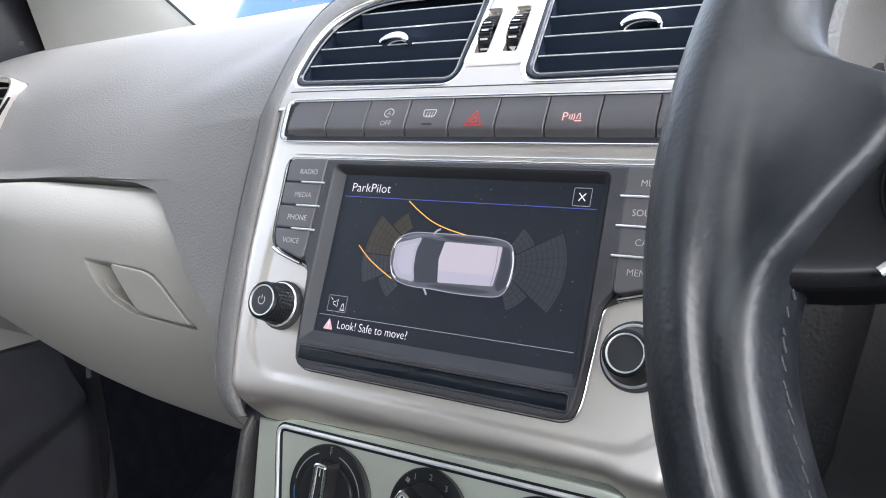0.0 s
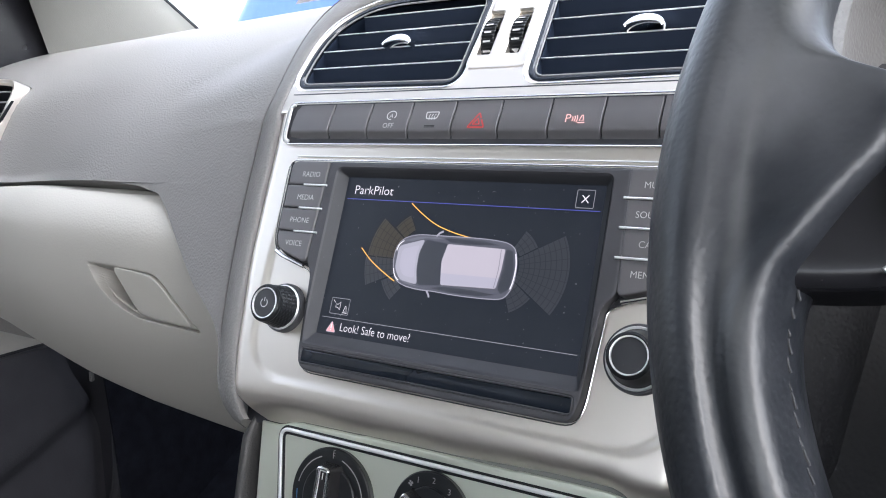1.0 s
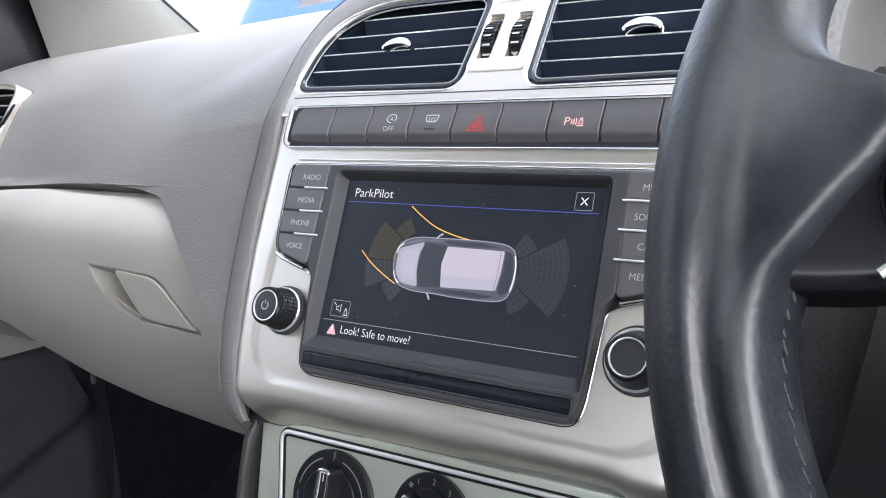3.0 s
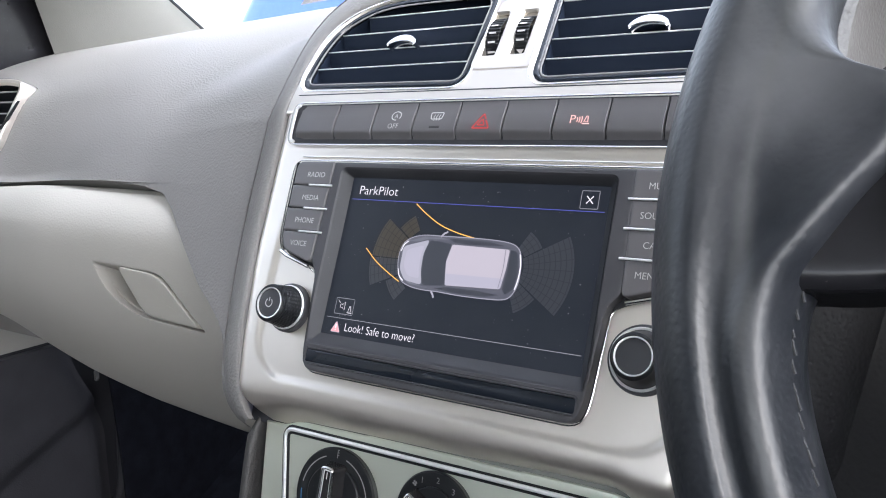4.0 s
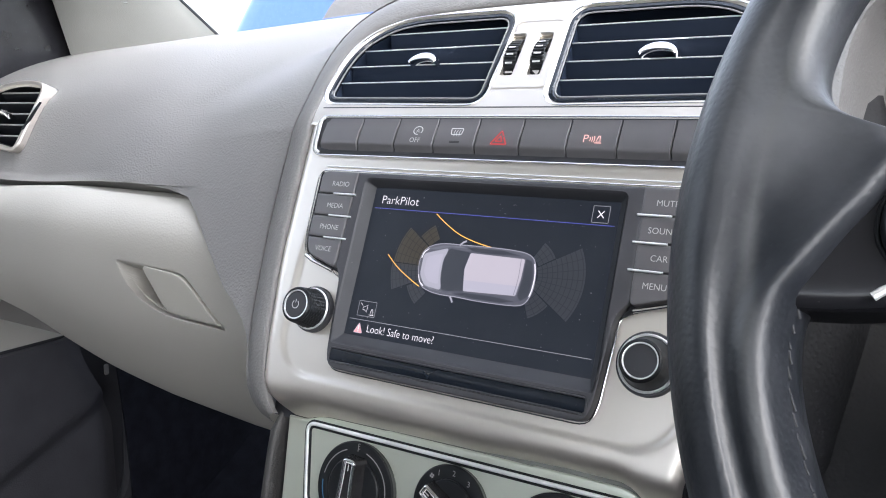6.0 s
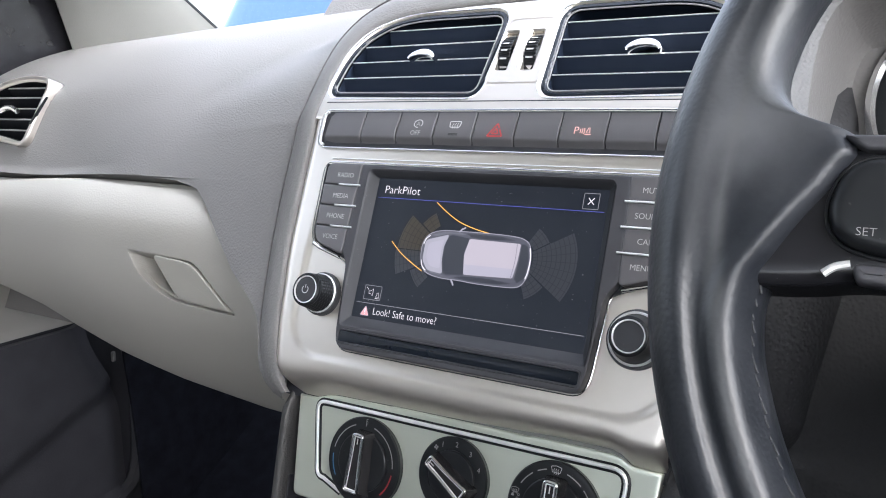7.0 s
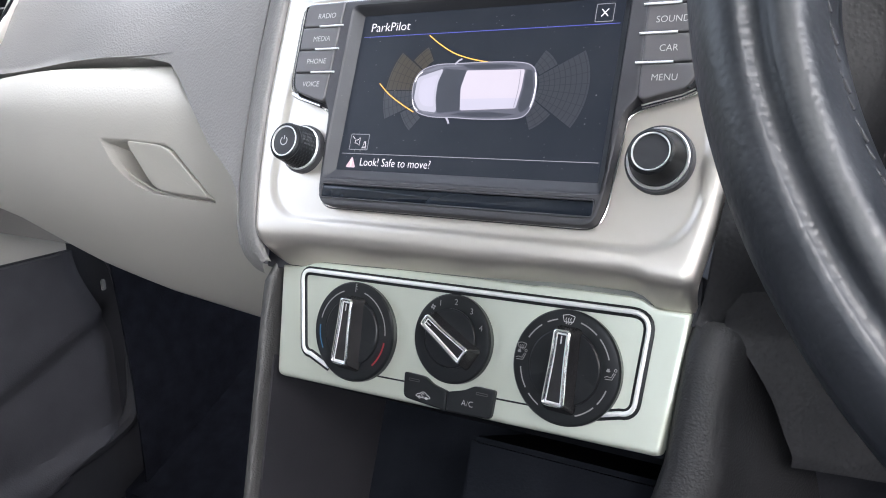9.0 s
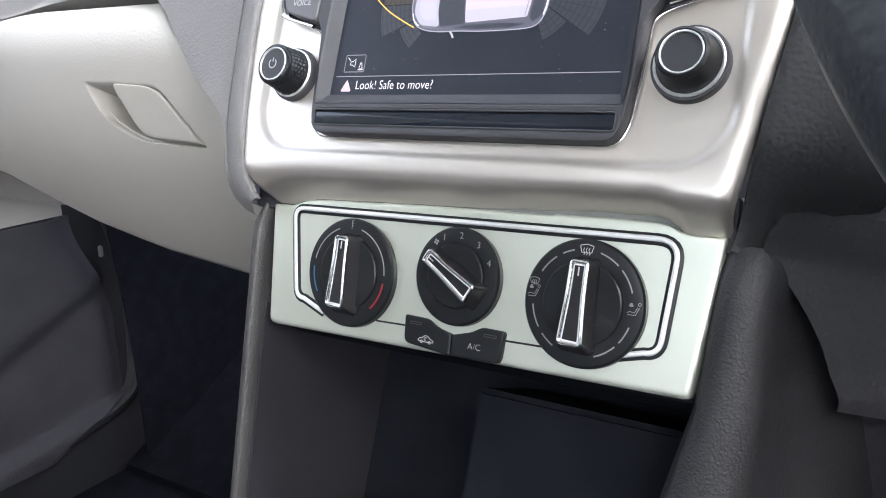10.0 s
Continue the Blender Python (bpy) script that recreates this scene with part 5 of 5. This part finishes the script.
def seat_mark(x, z):
    k = 0.72
    return [([(x + dx * k, z + dz * k) for dx, dz in line], w) for line, w in (
        (mm((-3.6, -2.4), (-2.2, -1.6), (0.6, -2.0), (2.0, 1.0)), 0.0003), (mm((-3.2, -3.4), (1.2, -3.2), (3.0, 0.8)), 0.0003),
        (ring2(0.0030, 0.0026, 0.0008, 10) + [(0.0038, 0.0026)], 0.00025), (mm((-1.6, 3.0), (-1.6, 1.0)), 0.0011), (mm((-2.8, 1.6), (-0.4, 1.6)), 0.0006))]


K1, K2, K3 = (-0.0570, -0.1287), (0.0026, -0.1234), (0.0624, -0.1272)
therm = [([(K1[0], K1[1] + 0.0205), (K1[0], K1[1] + 0.0245)], 0.0004)] + [([(K1[0] + 0.0011, K1[1] + z), (K1[0], K1[1] + z)], 0.0003) for z in (0.0220, 0.0233, 0.0246)]
dial(*K1, 0.0258, -2.5, "black temperature dial turned upright",
     [("scale", PRINT_DIM, [(sweep(*K1, 0.0213, -78, -20), 0.0006), (sweep(*K1, 0.0213, 16, 88), 0.0006)] + therm, []),
      ("cold_scale", PRINT_BLUE, [(sweep(*K1, 0.0213, -122, -88), 0.0007)], []), ("warm_scale", PRINT_RED, [(sweep(*K1, 0.0213, 98, 136), 0.0009)], [])])
f2 = at_angle(*K2, 0.0178, -39)
fan_lines = [([(f2[0] + 0.0003 * math.cos(w), f2[1] + 0.0003 * math.sin(w)), (f2[0] + 0.0013 * math.cos(w + 0.4), f2[1] + 0.0013 * math.sin(w + 0.4))], 0.0010) for w in [math.pi / 2 * q for q in range(4)]]
words = []
for wd, deg in (("1", -24), ("2", 5), ("3", 36), ("4", 66)):
    px, pz = at_angle(*K2, 0.0178, deg)
    words.append((wd, px, pz - 0.0014, 0.0040))
dial(*K2, 0.0216, 58, "black fan speed dial turned low", [("scale", PRINT_DIM, fan_lines, words)])
p0, p1, p2 = at_angle(*K3, 0.0215, 0), at_angle(*K3, 0.0215, -82), at_angle(*K3, 0.0215, 88)
arcs = [(sweep(*K3, 0.0213, a0, a1), 0.0006) for a0, a1 in ((-60, -36), (-28, -14), (16, 40), (46, 72), (108, 128), (134, 160), (-150, -132), (-124, -98))]
dial(*K3, 0.0258, -2.5, "black air direction dial turned upright",
     [("scale", PRINT_DIM, arcs, []), ("symbol", PRINT, defrost_mark(p0[0], p0[1], 0.8), []), ("symbol", PRINT_DIM, seat_mark(p1[0], p1[1] - 0.0004) + defrost_mark(p1[0], p1[1] + 0.0036, 0.6), []),
      ("symbol", PRINT_DIM, seat_mark(p2[0], p2[1]), [])])

for o, label in ((rounded(mm((-22.6, -157.0), (2.6, -159.2), (2.6, -149.6), (-6, -147.6), (-11, -144.6), (-23.2, -144.2)), [0.003, 0.0006, 0.0006, 0.002, 0.002, 0.0015], 4), "recirculation"),
                 (rounded(mm((2.9, -159.2), (27.4, -158.4), (28.6, -144.4), (17.5, -144.2), (12, -147.2), (2.9, -149.6)), [0.0006, 0.003, 0.0015, 0.002, 0.002, 0.0006], 4), "cooling")):
    bm = B()
    slab(bm, [(x, z + 0.0008) for x, z in o], clim, 0.0028, depth=0.006, edge=0.0009, steps=3)
    key = part("key", bm, BLACK, cp, f"black {label} push button")
    bm = B()
    x0 = -0.0196 if label == "recirculation" else 0.0190
    ribbon(bm, box2(x0, x0 + 0.006, -0.1472, -0.1462, 0.0001, 1), clim, 0.0030, 0.0003, closed=True)
    part("indicator", bm, DARK_GREY, key)
    bm = B()
    if label == "cooling":
        lettering(bm, "A/C", 0.0146, -0.1538, clim, 0.0030, 0.0040, bold=-0.00008)
    else:
        cx, cz = -0.0106, -0.1534
        ribbon(bm, curve_through([(cx - 0.0036, cz - 0.0008), (cx - 0.0033, cz + 0.0004), (cx - 0.0019, cz + 0.0007), (cx - 0.0006, cz + 0.0017), (cx + 0.0012, cz + 0.0016), (cx + 0.0022, cz + 0.0006), (cx + 0.0036, cz + 0.0001), (cx + 0.0036, cz - 0.0009)], 4, True), clim, 0.0030, 0.00028, closed=True)
        ribbon(bm, arc2(cx, cz + 0.0003, 0.0007, 40, 300), clim, 0.0030, 0.0003)
        for dx in (-0.0021, 0.0021):
            ribbon(bm, ring2(cx + dx, cz - 0.0010, 0.0006, 10), clim, 0.0030, 0.00028, closed=True)
    part("symbol", bm, PRINT, key)

# ---- lower console ----
lower = thing("lower_console", (0, 0.1, -0.42), "dark grey lower centre console with an open cubby", "centre console")


def post(inner, outer, sign):
    """A rounded grained post down the console's side."""
    bm = B()
    rows = []
    for j in range(31):
        t = j / 30
        z = -0.0975 - 0.36 * t
        i2 = inner - (0.029 * t + 0.06 * max(0.0, t - 0.17)) * (sign > 0)
        o2 = outer - 0.012 * t * (sign > 0)
        top = 0.005 * (1 - smooth(0.0, 0.04, t))
        row = []
        for d, y, lean in ((0.0, 0.012, 0), (0.0, 0.002, 0), (0.12, -0.0022, 0), (0.3, -0.0036, 0), (0.55, -0.003, 0), (0.8, 0.000, 0), (0.95, 0.006, 0), (1.0, 0.013, 0), (1.0, 0.03, 0.009), (1.0, 0.05, 0.022), (1.0, 0.18, 0.060), (1.0, 0.40, 0.080)):
            row.append((sign * (i2 + (o2 - i2) * d) + lean * (sign > 0), clim(0, z) + y + top * (1 + 2 * d * d), z + (0.0 if d < 1 or y < 0.02 else -(y - 0.013) * 0.25 * (1 - t) * (sign < 0))))
        rows.append(row)
    sheet(bm, rows)
    return bm


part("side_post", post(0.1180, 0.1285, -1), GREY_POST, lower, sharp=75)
# The driver's post takes the copy that carries shade in its colour.
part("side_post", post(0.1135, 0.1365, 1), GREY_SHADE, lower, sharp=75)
# Cubby: its shade is in the dark colour; only the left wall is lighter.
bm = B()
rows = []
for z, y, k in ((-0.158, 0.034, 1.0), (-0.163, 0.055, 1.0), (-0.166, 0.150, 0.95)):
    rows.append([(0.113 * s * k, y, z) for s in [i / 10 * 2 - 1 for i in range(11)]])
sheet(bm, rows, (0, 0.0, 0.004))
part("cubby_roof", bm, CUBBY_SHADED, lower)
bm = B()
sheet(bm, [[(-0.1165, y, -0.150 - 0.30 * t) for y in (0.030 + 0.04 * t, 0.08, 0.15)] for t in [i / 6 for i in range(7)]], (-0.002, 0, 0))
part("cubby_side", bm, CUBBY_LIT, lower)
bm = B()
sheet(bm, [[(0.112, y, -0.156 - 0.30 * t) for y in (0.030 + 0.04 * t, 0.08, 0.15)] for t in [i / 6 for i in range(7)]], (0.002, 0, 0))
part("cubby_side", bm, CUBBY_SHADED, lower)
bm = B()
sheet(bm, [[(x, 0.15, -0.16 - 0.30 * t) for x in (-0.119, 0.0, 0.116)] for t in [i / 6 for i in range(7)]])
part("cubby_back", bm, CUBBY_SHADED, lower)
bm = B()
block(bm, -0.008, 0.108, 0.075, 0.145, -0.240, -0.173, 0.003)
part("cubby_insert", bm, CUBBY_SHADED, lower, "raised block in the cubby")
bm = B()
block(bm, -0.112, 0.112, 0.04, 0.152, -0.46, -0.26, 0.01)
part("cubby_floor", bm, CUBBY_SHADED, lower)

# ---- steering wheel ----
WC = Vector((0.3185, -0.150, -0.006))
RR = 0.1630
sw = thing("steering_wheel", WC, "black leather steering wheel with worn patches and painted sheen", "steering wheel", at=W)
# Radius of the leather's inner edge by the angle round the hub: the flare reaches in over the spoke.
FLARE = [(150.0, 0.1515), (158.0, 0.1520), (162.0, 0.1514), (165.0, 0.1502), (167.4, 0.1474), (168.8, 0.1430), (169.5, 0.1380), (169.9, 0.1325), (170.25, 0.1275),
         (170.6, 0.1262), (171.2, 0.1268), (172.7, 0.1288), (174.0, 0.1304), (177.7, 0.1346), (180.6, 0.1395), (184.6, 0.1463), (187.1, 0.1508), (189.4, 0.1532), (192.0, 0.1547), (196.0, 0.1556), (205.0, 0.1558)]
_flare = curve_through(FLARE, 6)


def leather_edge(a):
    if a <= 150.0 or a >= 205.0:
        return between([(0.0, 0.1500), (150.0, 0.1515), (205.0, 0.1558), (300.0, 0.1558), (340.0, 0.15), (360.0, 0.1500)], a)
    return between(_flare, a)


OUTER = mm((-2, 15.8), (5, 14.6), (10.2, 11.2), (13.6, 6.6), (14.9, 1.5), (14.6, -3.4), (12.6, -7.8), (9.6, -11.2), (7.0, -13.0), (5.0, -13.9), (3.4, -14.2))
SHARP_IN = mm((4.2, -14.6), (2.2, -15.4), (0.4, -15.3), (-1.2, -14.4), (-2.5, -12.8), (-3.9, -10.2), (-5.6, -6.8), (-6.6, -5.0), (-7.4, -1.0), (-7.6, 3.0), (-5.0, 9.5), (1.0, 14.0))
SOFT_IN = mm((9.0, -14.0), (6.4, -13.2), (4.6, -12.2), (3.2, -10.9), (2.1, -9.4), (1.2, -7.6), (0.5, -5.2), (0.2, -3.0), (0.0, 0.0), (0.2, 3.0), (2.0, 7.5), (5.0, 11.5))
angles, a = [], 0.0
while a < 359.95:
    angles.append(a)
    a += 0.12 if 168.0 < a < 173.0 else 0.4 if 155.0 < a < 192.0 else 1.5 if 140 < a < 230 else 3.0
rows = []
for a in angles:
    w = radians(a)
    flat = 1.0 - 0.06 * max(0.0, -math.sin(w)) ** 8
    soft = 1 - smooth(170.3, 173.5, a) if a < 250 else smooth(300, 340, a)
    edge_r = leather_edge(a)
    row = [(RR * flat + e, y) for e, y in OUTER]
    flare = smooth(0.0, 0.02, 0.1500 - edge_r)
    last = row[-1]
    inner = [((edge_r + (s0[0] * (1 - soft) + s1[0] * soft)) * flat, s0[1] * (1 - soft) + s1[1] * soft + 0.0020 * flare) for s0, s1 in zip(SHARP_IN, SOFT_IN)]
    dip = 0.0014 * (1 - soft) + 0.0006
    for q in range(1, 8):
        t = q / 8
        row.append((last[0] + (inner[0][0] - last[0]) * t, last[1] + (inner[0][1] - last[1]) * t + dip * math.sin(math.pi * t)))
    row += inner
    pts = [(WC.x + r * math.cos(w), WC.y + y, WC.z + r * math.sin(w)) for r, y in row]
    rows.append([*pts, pts[0]])
rows.append(rows[0])
bm = B()
sheet(bm, rows)
bmesh.ops.remove_doubles(bm, verts=bm.verts, dist=1e-6)
bmesh.ops.recalc_face_normals(bm, faces=bm.faces)
rim = part("rim", bm, LEATHER, sw, "worn leather rim that flares into the spoke", sharp=75)
bm = B()
for j in range(0, 120):
    a = 188.5 + j * 1.35
    w = radians(a)
    rad = leather_edge(a) - 0.0058 + 0.0008 * ((j * 7) % 3 - 1) * 0.3
    p = Vector((WC.x + rad * math.cos(w), WC.y - 0.0066, WC.z + rad * math.sin(w)))
    t = Vector((-math.sin(w), 0, math.cos(w)))
    o = Vector((math.cos(w), 0, math.sin(w)))
    tube(bm, [p - t * 0.0017 + o * 0.0002, p + o * 0.0001, p + t * 0.0015 - o * 0.0002], 0.00032, n=5)
part("stitching", bm, THREAD, rim, "grey stitching along the inner seam")
SPK = level(WC.y)
bm = B()
slab(bm, rounded(mm((160, -20), (166, -2), (184, 12.6), (245, 14.2), (245, -26), (200, -23), (184, -26.5), (168, -27.5)), [0.006, 0.01, 0.004, 0.004, 0.004, 0.01, 0.01, 0.004], 5), SPK, 0.0095, depth=0.02, edge=0.004, steps=4)
spoke = part("spoke", bm, GLOSS_SATIN, sw, "black plastic spoke")
POD = rounded(mm((187.5, -5), (191.0, 4.5), (196, 8.0), (240, 9.4), (240, -17), (200, -17.5), (190.0, -14)), [0.006, 0.004, 0.004, 0.004, 0.004, 0.006, 0.006], 6)
bm = B()
slab(bm, POD, SPK, 0.0145, depth=0.008, edge=0.0035, steps=4)
pod = part("button_pod", bm, BLACK, spoke, "black button cluster")
bm = B()
tube(bm, lift(grow(POD, 0.0006), SPK, 0.0102), 0.0005, closed=True)
part("pod_line", bm, BLACK, spoke)
bm = B()
lettering(bm, "SET", 0.1974, -0.0130, SPK, 0.01465, 0.0031, bold=-0.00004)
part("caption", bm, PRINT_DIM, spoke)
bm = B()
slab(bm, rounded(mm((189.5, 13.9), (240, 14.6), (240, 10.4), (195, 9.8)), 0.0012, 3), SPK, 0.0128, depth=0.006, edge=0.0012, steps=3)
part("gloss_strip", bm, BEZEL, spoke, "grey strip along the spoke")
bm = B()
tube(bm, [(x, WC.y - 0.0100, z) for x, z in curve_through(mm((188.5, -22.6), (191.0, -20.6), (194.5, -19.6)), 4)], 0.0011, n=8)
part("switch_edge", bm, SATIN, spoke, "bright lower switch edge")
bm = B()
slab(bm, rounded(mm((195, -19.5), (240, -20), (240, -26), (196, -24.5)), 0.002, 3), SPK, 0.0125, depth=0.006, edge=0.0015, steps=3)
part("lower_switch", bm, BEZEL, spoke)
bm = B()
lathe(bm, WC.x, WC.z, SPK, [(0.085, -0.03), (0.085, 0.0), (0.080, 0.018), (0.060, 0.030), (0.03, 0.034)], 48)
part("airbag_cover", bm, BLACK, sw, "black airbag cover in the hub")
bm = B()
lathe(bm, WC.x, WC.z, level(0.06), [(0.05, -0.05), (0.05, 0.19)], 32, cap=False)
part("column", bm, DEEP, sw)

# ---- instrument cluster ----
ic2 = thing("instrument_cluster", (0.26, 0.05, 0.05), "grey instrument hood with a chrome ringed dial", "instrument cluster", at=W)


def hood(g):
    return rounded(mm((150 - g, 60), (150 - g, 118), (172 - g * 0.7, 150 + g), (470 + g, 150 + g), (490 + g, 60)), [0.02, 0.05, 0.05, 0.05, 0.02], 8)


bm = B()
a0 = loop(bm, hood(8), level(0.05), 0.0)
a1 = loop(bm, hood(2), level(-0.012), 0.0)
a2 = loop(bm, hood(-4), level(-0.018), 0.0)
a3 = loop(bm, hood(-11), level(-0.012), 0.0)
for p, q in ((a0, a1), (a1, a2), (a2, a3)):
    bridge(bm, p, q)
part("hood_edge", bm, GREY_COARSE, ic2, sharp=60)
bm = B()
b0, b1, b2 = loop(bm, hood(-11), level(-0.012), 0.0), loop(bm, hood(-19), level(0.022), 0.0), loop(bm, hood(-24), level(0.028), 0.0)
bridge(bm, b0, b1)
bridge(bm, b1, b2)
bm.faces.new(b2)
part("hood_lining", bm, GREY, ic2)
for cx in (0.2365, 0.40):
    bm = B()
    lathe(bm, cx, 0.094, level(0.028), [(0.055, 0.0), (0.0555, 0.004), (0.053, 0.006), (0.051, 0.004)], 64, cap=False)
    ring = part("dial_ring", bm, CHROME, ic2, "chrome dial ring")
    bm = B()
    lathe(bm, cx, 0.094, level(0.028), [(0.052, 0.001), (0.02, 0.001)], 48)
    part("dial_face", bm, BLACK, ring)

# ---- passenger's side vent ----
sv = thing("side_air_vent", (-0.61, 0.08, 0.07), "black louvred side air vent in a silver frame", "air vent", at=W)
bm = B()
slab(bm, SV_OUT, side_depth, 0.004, depth=0.02, edge=0.002, holes=[SV_IN], steps=3)
part("frame_ring", bm, SILVER, sv)
bm = B()
a = loop(bm, SV_IN, side_depth, 0.001)
b = loop(bm, grow(SV_IN, -0.005), side_depth, -0.04)
bridge(bm, a, b)
bm.faces.new(b)
part("duct", bm, SLAT_MATT, sv)
for z in (0.086, 0.098, 0.110, 0.122, 0.133):
    cross = []
    for p, q in zip(SV_IN, SV_IN[1:] + SV_IN[:1]):
        if (p[1] - z) * (q[1] - z) < 0:
            cross.append(p[0] + (q[0] - p[0]) * (z - p[1]) / (q[1] - p[1]))
    if len(cross) < 2:
        continue
    x0, x1 = min(cross), max(cross)
    bm = B()
    sheet(bm, [[(x, side_depth(x, z) + 0.002 + dy, z + dz) for x in [x0 + (x1 - x0) * i / 12 for i in range(13)]] for dy, dz in ((0.0, 0.0), (0.004, -0.004), (0.014, -0.007))], (0, 0.0006, 0.0014))
    s = part("slat", bm, SLAT_MATT, sv)
    bm = B()
    tube(bm, [(x, side_depth(x, z) + 0.0014, z + 0.0006) for x in [x0 + (x1 - x0) * i / 12 for i in range(13)]], 0.0009, n=6)
    part("edge_line", bm, PRINT_DIM, s)
bm = B()
tube(bm, [(x, side_depth(x, 0.106) - 0.004, 0.106 + 0.004 * math.sin((x + 0.635) / 0.03 * math.pi)) for x in [-0.635 + 0.03 * i / 10 for i in range(11)]], 0.003, n=8)
part("tab", bm, CHROME, sv, "chrome direction tab")
bm = B()
slab(bm, rounded(mm((-578, 92), (-573.5, 92), (-561, 122), (-563, 122)), 0.001, 2), side_depth, 0.0045, depth=0.002, edge=0.0004)
part("thumb_slot", bm, BLACK, sv)

# ---- passenger's door and footwell ----
door = thing("passenger_door", (-0.72, -0.4, 0.34), "beige and dark grey passenger door trim, closed", "door", at=WORLD)
bm = B()
rows = []
for k in [i / 24 for i in range(25)]:
    z = 0.95 - 0.305 * k
    rows.append([(-0.742 + 0.035 * math.sin(math.pi * min(1, k * 1.05)) ** 0.6 * smooth(0.26, 0.10, y), y, z) for y in [0.252 - 1.1 * (i / 24) for i in range(25)]])
sheet(bm, rows, (-0.01, 0, 0))
part("upper_trim", bm, BEIGE, door)
bm = B()
rows = []
for k in [i / 30 for i in range(31)]:
    z = 0.646 - 0.30 * k
    front = 0.250 + 0.05 * smooth(0.0, 0.5, k) - 0.10 * smooth(0.85, 1.0, k)
    rows.append([(-0.730 - 0.012 * smooth(front - 0.03, front, y) + 0.014 * smooth(-0.014, 0.012, z - 0.490 - 0.40 * (y - 0.13)) + 0.014 * smooth(0.395, 0.375, z - 0.10 * (y - 0.25)), y, z) for y in [front - 1.1 * (i / 40) ** 1.5 for i in range(41)]])
sheet(bm, rows, (-0.01, 0, 0))
part("lower_trim", bm, TRIM_DARK, door, "dark grey grained lower door trim")
bm = B()
tube(bm, [(-0.734, y, z) for y, z in curve_through([(0.300, 0.66), (0.324, 0.56), (0.322, 0.46), (0.312, 0.405), (0.284, 0.380), (0.19, 0.358), (0.10, 0.350), (-0.4, 0.33)], 6)], 0.011, n=8)
part("door_seal", bm, DEEP, door, "black rubber door seal")
bm = B()
slab(bm, rounded([(-0.10, 0.955), (0.305, 0.955), (0.246, 1.10), (0.005, 1.36), (-0.10, 1.36)], 0.01, 3), level(0.0), 0.0, depth=0.02, edge=0.003)
for v in bm.verts:
    v.co = (-0.735 + v.co.y, v.co.x, v.co.z)
part("mirror_cover", bm, GLOSS_SATIN, door, "black corner cover inside the door mirror")

bm = B()
sheet(bm, [[(-0.735 + 0.03 * math.sin(t * 2), y, z) for y in (0.30, 0.40, 0.55, 0.78)] for t, z in [(i / 8, 0.70 - 0.42 * i / 8) for i in range(9)]], (-0.004, 0, 0))
solo("trim", bm, CARPET, (-0.735, 0.5, 0.28), "dark carpeted kick panel beside the passenger's feet", "kick panel", kind="structure", at=WORLD)
bm = B()
sheet(bm, [[(x, 0.78 - 0.50 * t, 0.62 - 0.33 * t ** 0.7) for x in [-0.73 + 0.60 * i / 8 for i in range(9)]] for t in [i / 8 for i in range(9)]], (0, 0, -0.01))
solo("footwell_carpet", bm, CARPET, (-0.4, 0.4, 0.28), "black carpet on the sloping toe board", "carpet", at=WORLD)
bm = B()
block(bm, -0.002, 0.002, -0.003, 0.003, -0.007, 0.007, 0.0012)
bmesh.ops.translate(bm, verts=bm.verts, vec=(-0.69, 0.262, 0.602))
solo("sill_clip", bm, GREY_COARSE, (-0.69, 0.262, 0.602), "small pale clip at the dashboard's end", "clip", at=WORLD)
bm = B()
block(bm, -0.124, 0.124, 0.16, 0.80, 0.28, 0.62, 0.02)
solo("transmission_tunnel", bm, DEEP, (0, 0.5, 0.28), "dark tunnel behind the lower console", "tunnel", kind="structure", at=WORLD)
